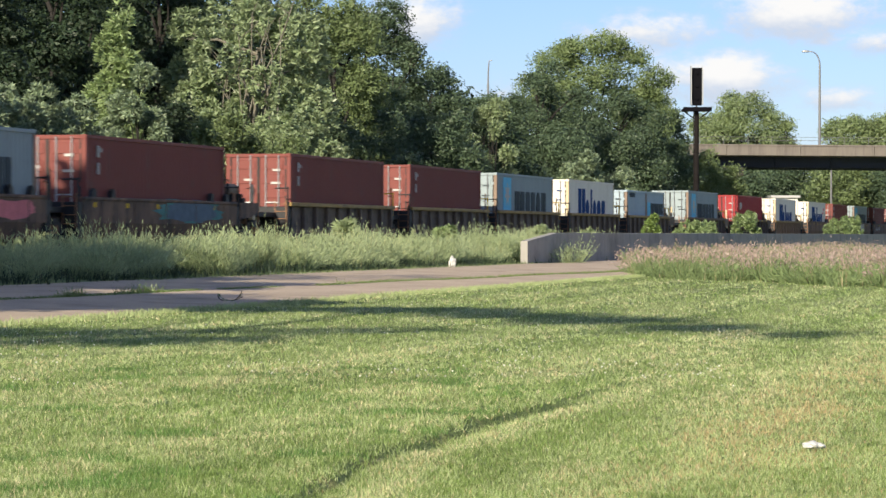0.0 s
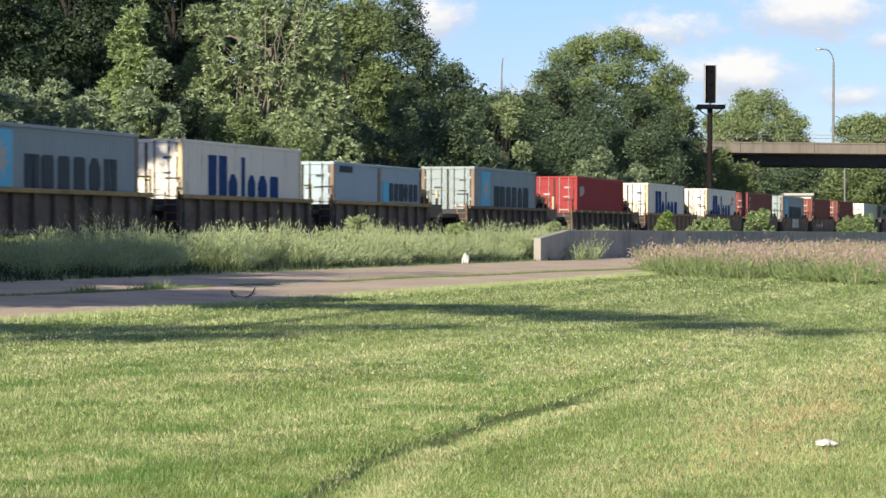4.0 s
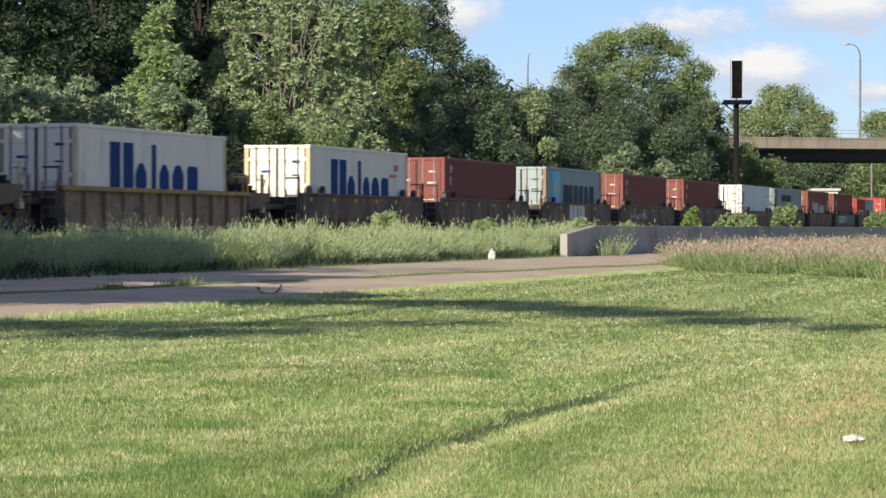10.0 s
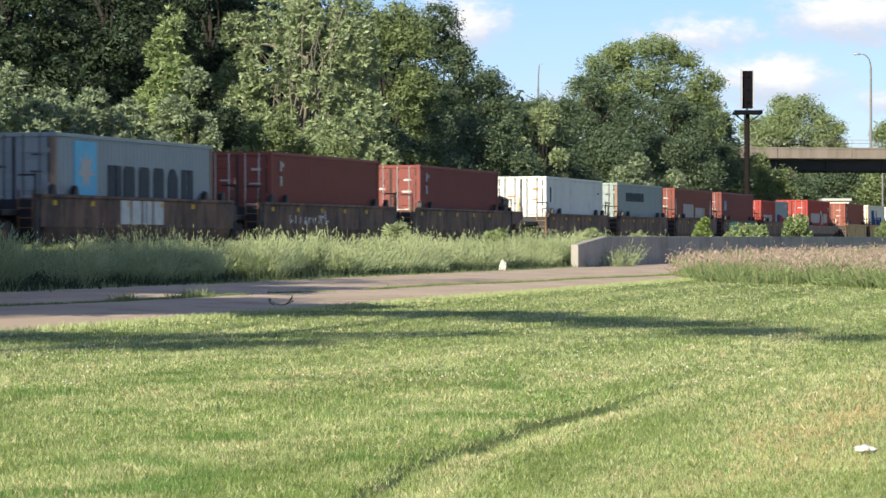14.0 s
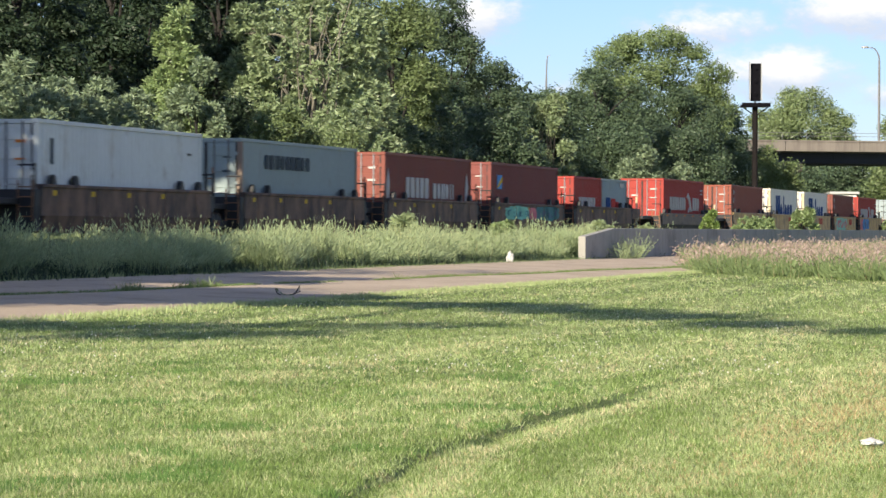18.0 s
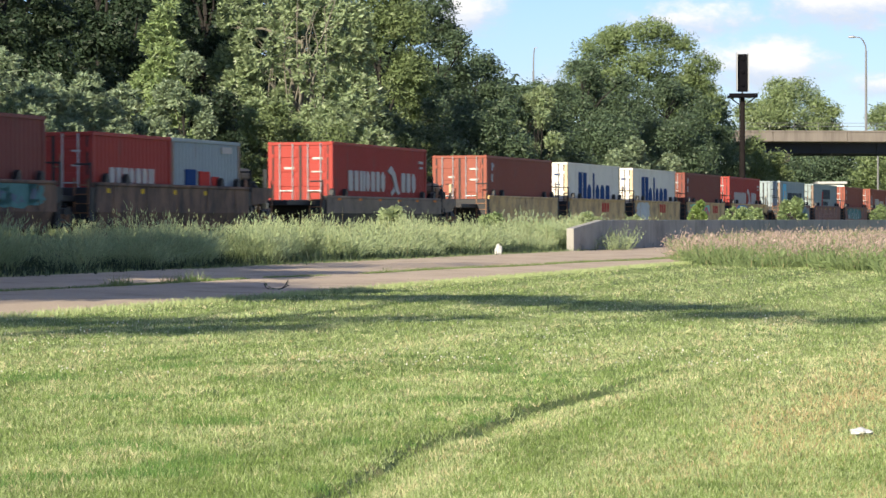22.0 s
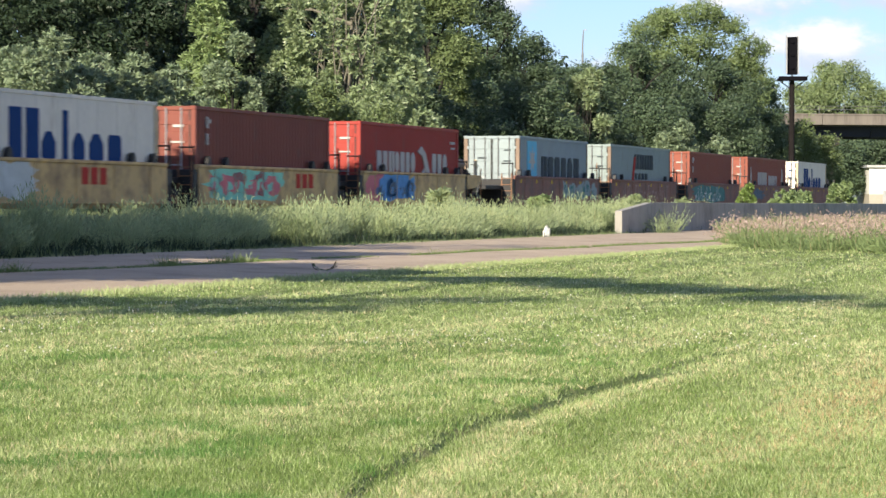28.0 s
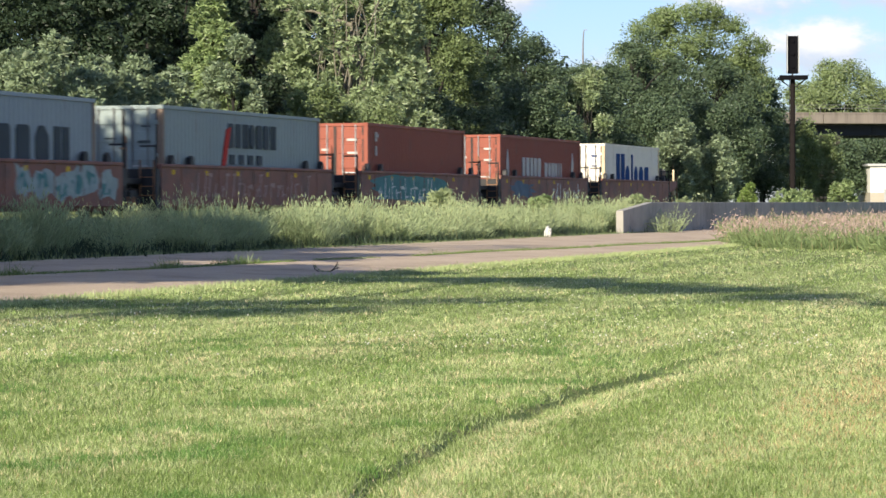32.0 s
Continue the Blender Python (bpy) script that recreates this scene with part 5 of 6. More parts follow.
# ---- plants ----
LEAF = {
    "bright": leaf_mat("bright_leaves", (0.285, 0.36, 0.2), rough=0.4),
    "mid": leaf_mat("green_leaves", (0.145, 0.195, 0.082), translucent=0.25, island=0.45, spec=0.25),
    # leaf colour lowered to near black in place of shade
    "dark": leaf_mat("shade_darkened_leaves", (0.034, 0.055, 0.031), translucent=0.22, spec=0.2),
    "deep": leaf_mat("deep_green_leaves", (0.078, 0.117, 0.066), translucent=0.2, spec=0.25, island=0.5),
    "oak": leaf_mat("broad_green_leaves", (0.155, 0.21, 0.088), vary=0.45, scale=0.28, translucent=0.22, island=0.4, spec=0.25),
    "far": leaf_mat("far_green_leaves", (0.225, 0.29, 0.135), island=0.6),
    "silver": leaf_mat("pale_leaves", (0.245, 0.315, 0.195), rough=0.45, spec=0.4),
    "young": leaf_mat("yellow_green_leaves", (0.26, 0.345, 0.155)),
    "weed": leaf_mat("grey_green_weeds", (0.35, 0.42, 0.235), vary=0.36, rough=0.75, spec=0.15, translucent=0.45, scale=0.9, island=0.5),
    "plume": leaf_mat("pale_weed_tips", (0.5, 0.53, 0.29), vary=0.3, rough=0.75, spec=0.15, translucent=0.45, island=0.5),
    "lime": leaf_mat("lime_green_leaves", (0.22, 0.31, 0.095), vary=0.35),
    "meadow": leaf_mat("meadow_green", (0.19, 0.255, 0.11), vary=0.4, rough=0.7, spec=0.2, translucent=0.4, scale=0.9, island=0.7),
    "straw": leaf_mat("straw_grass", (0.36, 0.31, 0.17), vary=0.35),
    "pink": leaf_mat("pinkish_seed_heads", (0.40, 0.30, 0.26), vary=0.35),
    "turf": leaf_mat("turf_blades", (0.155, 0.23, 0.062), vary=0.55, rough=0.6, spec=0.3, translucent=0.25),
    "pale_turf": leaf_mat("pale_turf_blades", (0.36, 0.43, 0.2), vary=0.42, rough=0.6, spec=0.3, translucent=0.25),
    "dry_turf": leaf_mat("dry_turf_blades", (0.6, 0.54, 0.33), vary=0.3, rough=0.6, spec=0.3, translucent=0.25),
    "tan_turf": leaf_mat("tan_turf_blades", (0.39, 0.305, 0.16), vary=0.35, rough=0.7, spec=0.2, translucent=0.2),
    "deep_turf": leaf_mat("deep_turf_blades", (0.105, 0.205, 0.05), vary=0.35, rough=0.6, spec=0.3, translucent=0.25),
    "crack": leaf_mat("crack_weed_leaves", (0.17, 0.24, 0.075), vary=0.4),
    "clover": leaf_mat("white_clover", (0.7, 0.7, 0.62), vary=0.1),
}
BARK = surface("bark", (0.02, 0.018, 0.016), rough=0.9, vary=0.4, scale=3, fine=22, bump=0.6)
PALE_BARK = surface("pale_bark", (0.17, 0.16, 0.13), rough=0.9, vary=0.3, scale=3, fine=22, bump=0.5)
RNG = np.random.default_rng(5)


def leaf_mesh(name, centres, size, mat, parent, up=0.35, droop=0.0, long=1.9, axis=None, face=None, tri=False):
    """Folded diamond leaves at the given places."""
    n = len(centres)
    d = RNG.normal(size=(n, 3)) if axis is None else axis + 0.35 * RNG.normal(size=(n, 3))
    d[:, 2] = d[:, 2] * 0.6 - droop
    d /= np.linalg.norm(d, axis=1)[:, None]
    nrm = RNG.normal(size=(n, 3))
    if face is None:
        nrm[:, 2] = np.abs(nrm[:, 2]) + up
    else:
        nrm = 0.45 * nrm + face + np.array((0, 0, 0.25))
    side = np.cross(d, nrm)
    side /= np.linalg.norm(side, axis=1)[:, None] + 1e-9
    nn = np.cross(side, d)
    ln = size * RNG.uniform(0.6, 1.35, n)[:, None]
    w = ln / long / 2
    k = 3 if tri else 4
    v = np.empty((n, k, 3))
    v[:, 0] = centres - d * ln / 2
    v[:, 1] = centres + side * w + nn * w * 0.35
    v[:, 2] = centres + d * ln / 2 - nn * ln * 0.08
    if tri:
        v[:, 0] -= side * w
    else:
        v[:, 3] = centres - side * w + nn * w * 0.35
    me = bpy.data.meshes.new(name)
    me.vertices.add(k * n)
    me.vertices.foreach_set("co", v.ravel())
    me.loops.add(k * n)
    me.loops.foreach_set("vertex_index", np.arange(k * n))
    me.polygons.add(n)
    me.polygons.foreach_set("loop_start", np.arange(n) * k)
    me.update(calc_edges=True)
    me.materials.append(mat)
    ob = new(name, me)
    if parent:
        ob.parent = parent
    return ob


def crown_points(lobes, count, per, spread, seed):
    """Leaf places in clumps that sit near the skin of several rounded lobes: (x, y, z, rx, ry, rz)."""
    r = np.random.default_rng(seed)
    vol = np.array([l[3] * l[4] * l[5] for l in lobes]) ** 0.67
    pick = r.choice(len(lobes), count, p=vol / vol.sum())
    L = np.array(lobes)[pick]
    d = r.normal(size=(count, 3))
    d[:, 2] = np.where((d[:, 2] < 0) & (r.random(count) < 0.6), -d[:, 2], d[:, 2])
    d /= np.linalg.norm(d, axis=1)[:, None]
    rad = np.where(r.random(count) < 0.8, r.uniform(0.82, 1.1, count), r.uniform(0.1, 0.8, count))
    c = L[:, :3] + d * L[:, 3:] * rad[:, None]
    size = spread * r.uniform(0.55, 1.35, count)
    c, size = np.repeat(c, per, axis=0), np.repeat(size, per)
    return c + np.clip(r.normal(size=c.shape), -1.7, 1.7) * size[:, None] * np.array((1, 1, 0.75)), np.repeat(d, per, axis=0)


def spray_points(lobes, count, per, reach, seed):
    """Leaflets of long compound leaves that fan out from shoots on the skin of the lobes: places and directions."""
    r = np.random.default_rng(seed)
    vol = np.array([l[3] * l[4] * l[5] for l in lobes]) ** 0.67
    L = np.array(lobes)[r.choice(len(lobes), count, p=vol / vol.sum())]
    d = r.normal(size=(count, 3))
    d /= np.linalg.norm(d, axis=1)[:, None]
    c = L[:, :3] + d * L[:, 3:] * (r.uniform(0.6, 1.1, count) ** 0.6)[:, None]
    shoot = np.repeat(c, per, axis=0)
    n = len(shoot)
    away = np.repeat(d, per, axis=0) * 0.7 + r.normal(size=(n, 3)) * 0.75 + np.array((0, 0, 0.35))
    away /= np.linalg.norm(away, axis=1)[:, None]
    return shoot + away * reach * 0.55, away, np.repeat(d, per, axis=0)


def tree(pos, lobes, trunk_h, trunk_r, leaf, size, count, per, label, spread=0.38, seed=1, name="tree", limbs=9, droop=0.1, category="tree", sprays=False, tri=False, bare=False):
    ob = tagged(new(name), label, category)
    ob.location = pos
    rnd = random.Random(seed)
    bm = bmesh.new()
    top = Vector((rnd.uniform(-0.4, 0.4), rnd.uniform(-0.4, 0.4), trunk_h))
    pts = [Vector((0, 0, -0.3)), Vector((rnd.uniform(-0.2, 0.2), 0, trunk_h * 0.35)), top * 0.7, top]
    for k in range(3):
        tube(bm, pts[k], pts[k + 1], trunk_r * (1 - 0.25 * k), trunk_r * (0.75 - 0.25 * k), n=8)
    for k in range(limbs):
        l = lobes[k % len(lobes)]
        a = pts[1].lerp(top, rnd.random())
        b = Vector(l[:3]) + Vector([rnd.uniform(-0.6, 0.6) * q for q in l[3:]])
        m = a.lerp(b, 0.5) + Vector((rnd.uniform(-0.4, 0.4), rnd.uniform(-0.4, 0.4), 0.3))
        tube(bm, a, m, trunk_r * 0.4, trunk_r * 0.22, n=6)
        tube(bm, m, b, trunk_r * 0.22, trunk_r * 0.06, n=5)
        for q in range(3):
            e = b + Vector((rnd.uniform(-1, 1) * l[3] * 0.5, rnd.uniform(-1, 1) * l[4] * 0.5, rnd.uniform(-0.2, 0.9) * l[5] * 0.5))
            tube(bm, m.lerp(b, 0.4 + 0.2 * q), e, trunk_r * 0.12, trunk_r * 0.03, n=4)
    if bare:
        # bare crooked limbs that show in the open middle of the crown
        for k in range(11):
            a = Vector((rnd.uniform(-0.9, 1.2), -2.0, rnd.uniform(2.6, 5.0)))
            b = Vector((rnd.uniform(-2.6, 2.6), -3.1, rnd.uniform(7.0, 12.0)))
            for q in range(4):
                e = a.lerp(b, 0.3 + 0.1 * q) + Vector((rnd.uniform(-0.3, 0.3), rnd.uniform(-0.2, 0.2), rnd.uniform(-0.1, 0.3)))
                tube(bm, a, e, 0.042 - 0.007 * q, 0.035 - 0.007 * q, n=5)
                if q:
                    tube(bm, e, e + Vector((rnd.uniform(-0.9, 0.9), -0.2, rnd.uniform(0.3, 1.0))), 0.018, 0.008, n=4)
                a = e
    part("trunk", bm, PALE_BARK if bare else BARK, ob)
    if sprays:
        reach = size * 2.1
        c, axis, face = spray_points(lobes, count, per, reach, seed)
        if bare:
            r = np.random.default_rng(seed + 1)
            shoot = np.repeat(r.random(count), per)
            out = (np.abs(c[:, 0] - 0.2) < 1.3 + 0.16 * (c[:, 2] - 5)) & (c[:, 1] < -0.8) & (c[:, 2] > 4.6) & (c[:, 2] < 11) & (shoot < 0.45)
            c, axis, face = c[~out], axis[~out], face[~out]
        leaf_mesh("crown", c, reach, LEAF[leaf], ob, droop=0.0, long=3.4, axis=axis * 2, face=face)
    else:
        c, face = crown_points(lobes, count, per, spread, seed)
        leaf_mesh("crown", c, size, LEAF[leaf], ob, droop=droop, face=face, tri=tri)
    return ob


def round_lobes(w, h0, h1, n, seed, depth=None):
    """Lobes over a rounded crown w wide between two heights, with an uneven outline."""
    r = random.Random(seed)
    depth = depth or w * 0.85
    a, b, c = w / 2, depth / 2, (h1 - h0) / 2
    mid = h0 + c
    out = []
    for k in range(n):
        u = 1 - 2 * (k + 0.5) / n
        f = k * 2.39996 + r.uniform(-0.4, 0.4)
        q = math.sqrt(1 - u * u)
        sz = r.uniform(0.19, 0.37)
        g = (1 - sz * 0.75) * r.uniform(0.84, 1.14)
        out.append((a * g * q * math.cos(f), b * g * q * math.sin(f), mid + c * g * u * (1.0 if u > 0 else 0.95), a * sz, b * sz, min(a * sz * 1.05, c * sz * 1.4)))
    return out


def plant_tree(az, d, w, h1, leaf, size, count, per, label, lobes=16, seed=1, h0=0.6, more=(), **kw):
    p = bearing(az, d)
    p.z = ground_z(p.x, p.y)
    tree(p, round_lobes(w, h0, h1, lobes, seed) + list(more), h1 * 0.72, (0.02 if h1 > 10 else 0.009) * h1, leaf, size, count, per, label, seed=seed, **kw)


def woods():
    # the belt behind the railway, from the far left to the bridge: bearing, distance, width, height
    belt = (
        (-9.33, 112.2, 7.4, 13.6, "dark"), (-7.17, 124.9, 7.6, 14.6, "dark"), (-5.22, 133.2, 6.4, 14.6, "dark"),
        (-3.25, 128.0, 8.2, 12.9, "bright"), (-1.57, 147.0, 7.0, 14.4, "mid"), (-0.70, 159.5, 6.8, 14.3, "deep"), 
        (0.40, 172.3, 5.6, 12.0, "deep"), (1.52, 187.1, 5.0, 10.2, "deep"), (2.74, 209.3, 6.8, 14.0, "deep"), (3.35, 222.0, 8.4, 11.8, "deep"), (4.35, 226.0, 7.6, 12.8, "deep"), (3.90, 235.0, 13.0, 17.0, "oak"), (4.85, 252.6, 6.6, 15.0, "oak"),
        (5.30, 250.0, 5.2, 12.0, "deep"), (6.05, 262.0, 4.6, 8.6, "mid"), (6.55, 266.0, 3.8, 7.4, "mid"),
    )
    words = {"oak": "large round-crowned green tree behind the railway", "deep": "deep green leafy tree behind the railway", "dark": "tall green tree in the belt behind the railway, coloured dark for shade", "bright": "light-green tree with bare inner limbs behind the railway", "mid": "leafy green tree in the belt behind the railway"}
    for k, (az, d, w, h1, leaf) in enumerate(belt):
        s = d / 125
        plant_tree(az, d, w, h1, leaf, 0.155 * s ** 0.4 if leaf == "bright" else (0.25 if leaf == "dark" else 0.18) * s ** 0.5, int((36 if leaf == "bright" else 19 if s > 1.15 else 17) * w * h1 / s ** 0.9), 12 if leaf == "bright" else 24 if leaf == "dark" else 34, words[leaf], seed=20 + k, lobes=24, spread=0.215 * s ** 0.7, sprays=leaf == "bright", bare=leaf == "bright", tri=True, limbs=4 if leaf == "dark" else 9,
                   more=((-3.6, -1, 14.9, 1.8, 2, 1.2), (-1.4, -1, 16.0, 1.7, 2, 1.0), (0.8, 0, 16.6, 1.6, 2, 1.0), (3.0, 0, 15.2, 1.4, 2, 1.0), (-5.2, 0, 12.6, 1.6, 2, 1.5), (4.8, 0, 13.4, 1.5, 2, 1.3), (-2.6, 0, 15.9, 1.2, 2, 0.9)) if az == 3.90 else ())
    # a second row that closes the belt, its near-black leaves standing in for shade
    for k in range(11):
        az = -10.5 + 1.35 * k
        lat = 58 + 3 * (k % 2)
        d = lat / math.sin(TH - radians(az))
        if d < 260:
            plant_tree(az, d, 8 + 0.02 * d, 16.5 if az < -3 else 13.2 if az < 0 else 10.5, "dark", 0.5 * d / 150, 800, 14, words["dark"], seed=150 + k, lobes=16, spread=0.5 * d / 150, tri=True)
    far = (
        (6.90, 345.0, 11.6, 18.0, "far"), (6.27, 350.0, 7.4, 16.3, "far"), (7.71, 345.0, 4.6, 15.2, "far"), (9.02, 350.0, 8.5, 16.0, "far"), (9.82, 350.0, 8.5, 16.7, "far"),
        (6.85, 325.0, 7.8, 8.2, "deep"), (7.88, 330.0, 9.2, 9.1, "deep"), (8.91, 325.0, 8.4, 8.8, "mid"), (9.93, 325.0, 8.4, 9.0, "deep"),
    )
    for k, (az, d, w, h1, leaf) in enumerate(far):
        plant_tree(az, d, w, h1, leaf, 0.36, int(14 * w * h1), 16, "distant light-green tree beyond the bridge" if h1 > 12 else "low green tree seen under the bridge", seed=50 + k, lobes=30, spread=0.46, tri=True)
    shrubs = (
        (-9.55, 90.0, 4.2, 6.3, "silver"), (-8.70, 92.5, 4.2, 5.7, "silver"), (-7.86, 94.8, 4.2, 5.8, "silver"), (-7.05, 97.9, 3.8, 5.6, "silver"), (-5.96, 108.8, 2.5, 9.4, "young"), (-5.62, 103.0, 2.6, 7.1, "silver"),
        (-6.25, 97.0, 2.2, 4.6, "silver"), (-4.99, 110.3, 3.4, 6.2, "dark"), (-3.95, 113.0, 4.2, 5.6, "mid"), (-2.44, 123.8, 5.8, 6.6, "bright"), (-2.67, 115.8, 4.2, 4.6, "mid"), (-0.81, 135.8, 5.8, 6.3, "deep"),
        (0.59, 152.2, 6.4, 7.5, "deep"), (1.87, 172.5, 5.6, 9.3, "deep"), (1.72, 164.0, 3.2, 9.2, "bright"), (0.95, 158.0, 2.4, 7.2, "bright"), (3.15, 189.0, 6.4, 8.1, "deep"), (3.55, 185.0, 3.6, 6.1, "silver"), (4.3, 189.0, 3.4, 5.2, "silver"),
        (4.42, 214.6, 7.6, 9.0, "deep"), (5.35, 233.7, 5.4, 8.4, "deep"),
    )
    for k, (az, d, w, h1, leaf) in enumerate(shrubs):
        s = d / 125
        plant_tree(az, d, w, h1, leaf, (0.13 if leaf in ("silver", "young", "bright") else 0.17) * s ** 0.6, int((50 if leaf in ("silver", "young", "bright") else 20) * w * h1 / s ** 1.0), 11 if leaf in ("silver", "young", "bright") else 36, "pale-leaved shrub beside the railway" if leaf == "silver" else "leafy green shrub along the far side of the railway",
                   seed=90 + k, more=tuple((0.25 * math.sin(2.1 * q), 0.2 * math.cos(2.1 * q), 3.2 + 0.58 * q, 1.25 - 0.085 * q, 1.2 - 0.08 * q, 0.7) for q in range(11)) if leaf == "young" else (), lobes=14, tri=True, name="shrub", limbs=7, category="shrub", h0=0.1, spread=0.22 * s, sprays=leaf in ("silver", "young", "bright"))
    # tall trees beside the lawn whose shadows fall across it
    shade = (
        (Vector((-17.0, 9.0, 0)), [(-1.6, 6.8, 16, 1.3, 0.9, 0.35), (0.0, 6.8, 16, 1.3, 0.9, 0.35), (1.4, 5.9, 16, 1.3, 0.9, 0.32), (2.6, 3.4, 16, 1.2, 1.0, 0.3), (3.7, 0.9, 16, 1.1, 1.1, 0.27), (4.8, -2.2, 16, 0.9, 1.2, 0.22), (5.8, -5.0, 16, 0.6, 1.1, 0.2), (-1.7, -3.8, 16, 1.0, 0.5, 0.2), (0.6, -3.3, 16, 0.9, 0.4, 0.18), (-1.9, 1.0, 13.2, 1.9, 0.9, 0.4), (0.7, -1.2, 13.0, 1.6, 0.8, 0.4)], 15.0),
        (Vector((-30.5, 22.0, 0.5)), round_lobes(12, 14, 28, 14, 5), 22.0),
        (Vector((-27.0, 10.0, 0)), round_lobes(6, 15, 21, 8, 9), 18.0),
        (plan(63.6, 36.9, 0.58), round_lobes(4.2, 12.4, 14.9, 8, 6), 12.5),
        (Vector((-25.0, 58.0, 0.58)), round_lobes(9, 3, 13.6, 12, 7), 11.0),
        (plan(53.0, 36.4, 0.58), round_lobes(7.5, 3, 13.4, 14, 16), 11.0),
        (Vector((-30.5, 47.0, 0.58)), round_lobes(10, 3, 21, 12, 8), 16.0),
        (Vector((-17.0, 47.6, 0.3)), round_lobes(8, 2.2, 10.8, 18, 10), 8.0),
        (Vector((-10.8, 36.5, 0)), round_lobes(5.4, 4.0, 7.4, 8, 12), 6.0),
        (Vector((-13.6, 38.0, 0)), round_lobes(7.0, 4.0, 7.9, 10, 11), 6.4),
        (plan(40.0, 25.6, 0.2), round_lobes(5.4, 4.0, 9.4, 12, 17), 7.5),
    )
    for k, (p, lobes, h) in enumerate(shade):
        beside = "lawn" if k < 3 else "railway"
        tree(p, lobes, h, 0.24, "mid", 0.34 if k < 3 else 0.46, (330, 330, 330, 800, 800, 1500, 1100, 1500, 700, 700, 700)[k], 16, f"tall green tree standing beside the {beside}", seed=130 + k, limbs=10, tri=k > 2)


woods()


def field(name, label, leaf, spots, height, blade, per, seed, category="", lean=0.25, material=None, sized=0.12):
    """Upright tapering blades in tufts: one object for what nobody could count."""
    r = np.random.default_rng(seed)
    base = np.repeat(spots, per, axis=0)
    m = len(base)
    h = np.repeat(height, per) * r.uniform(0.5, 1.15, m)
    sized = np.repeat(sized, per)[:, None] if np.ndim(sized) else sized
    blade = np.repeat(blade, per) if np.ndim(blade) else blade
    base = base + np.c_[r.normal(size=(m, 2)) * sized, np.zeros(m)]
    tip = base + np.c_[r.normal(size=(m, 2)) * (lean * h)[:, None], h]
    a = r.uniform(0, 2 * math.pi, m)
    w = (blade * r.uniform(0.6, 1.3, m))[:, None] * np.c_[np.cos(a), np.sin(a), np.zeros(m)]
    v = np.empty((m, 3, 3))
    v[:, 0], v[:, 1], v[:, 2] = base - w, base + w, tip
    me = bpy.data.meshes.new(name)
    me.vertices.add(3 * m)
    me.vertices.foreach_set("co", v.ravel())
    me.loops.add(3 * m)
    me.loops.foreach_set("vertex_index", np.arange(3 * m))
    me.polygons.add(m)
    me.polygons.foreach_set("loop_start", np.arange(m) * 3)
    me.update(calc_edges=True)
    me.materials.append(material or LEAF[leaf])
    return tagged(new(name, me), label, category or name, kind="stuff")


def lay(s, lat):
    x, y = s * ALONG.x + lat * ASIDE.x, s * ALONG.y + lat * ASIDE.y
    return np.c_[x, y, [ground_z(a, b) for a, b in zip(x, y)]]


def scatter(n, s0, s1, lat0, lat1, seed):
    r = np.random.default_rng(seed)
    s, lat = r.uniform(s0, s1, n), r.uniform(lat0, lat1, n)
    return lay(s, lat), s, lat


def patchy(a, b, scale, seed=0.0):
    return np.array([noise.noise((x * scale, y * scale, seed)) for x, y in zip(a, b)])


def tufts(base, wide, tall, per, r, flare=0.62):
    """Stems that fan out of rounded tufts: their roots and tips."""
    m = len(base) * per
    ang, rho = r.uniform(0, 2 * math.pi, m), np.sqrt(r.uniform(0, 1, m))
    out = np.c_[np.cos(ang), np.sin(ang), np.zeros(m)]
    W, H = np.repeat(wide, per), np.repeat(tall, per) * r.uniform(0.55, 1.1, m) * (1 - 0.35 * rho ** 2)
    root = np.repeat(base, per, axis=0) + out * (0.4 * rho * W)[:, None]
    tip = root + out * (flare * rho * W)[:, None] + r.normal(size=(m, 3)) * 0.06 + np.c_[np.zeros((m, 2)), H]
    return root, tip


def stems(name, root, tip, half, leaf, label, category, r):
    m = len(root)
    a = r.uniform(0, 2 * math.pi, m)
    w = half * np.c_[np.cos(a), np.sin(a), np.zeros(m)]
    v = np.stack([root - w, root + w, tip], axis=1).reshape(-1, 3)
    tagged(raw(name, v.tolist(), np.arange(3 * m).reshape(-1, 3).tolist(), LEAF[leaf]), label, category, kind="stuff")


def needles(name, root, tip, k, f0, f1, size, leaf, label, category, r, long=6.0, loose=0.3):
    """Narrow leaves that follow their stems."""
    m = len(root)
    f = r.uniform(f0, f1, (m, k, 1))
    pts = (root[:, None] + (tip - root)[:, None] * f + r.normal(size=(m, k, 3)) * 0.05).reshape(-1, 3)
    way = np.repeat(tip - root, k, axis=0)
    way = 1.6 * way / np.linalg.norm(way, axis=1)[:, None] + r.normal(size=pts.shape) * loose
    way[:, 2] *= 1.6
    face = np.repeat((tip - root) * np.array((2.0, 2.0, 0.1)), k, axis=0) - 0.4 * np.array(ALONG) + np.array((0, 0, 0.3))
    tagged(leaf_mesh(name, pts, size, LEAF[leaf], None, long=long, axis=way, face=face, tri=True), label, category, kind="stuff")


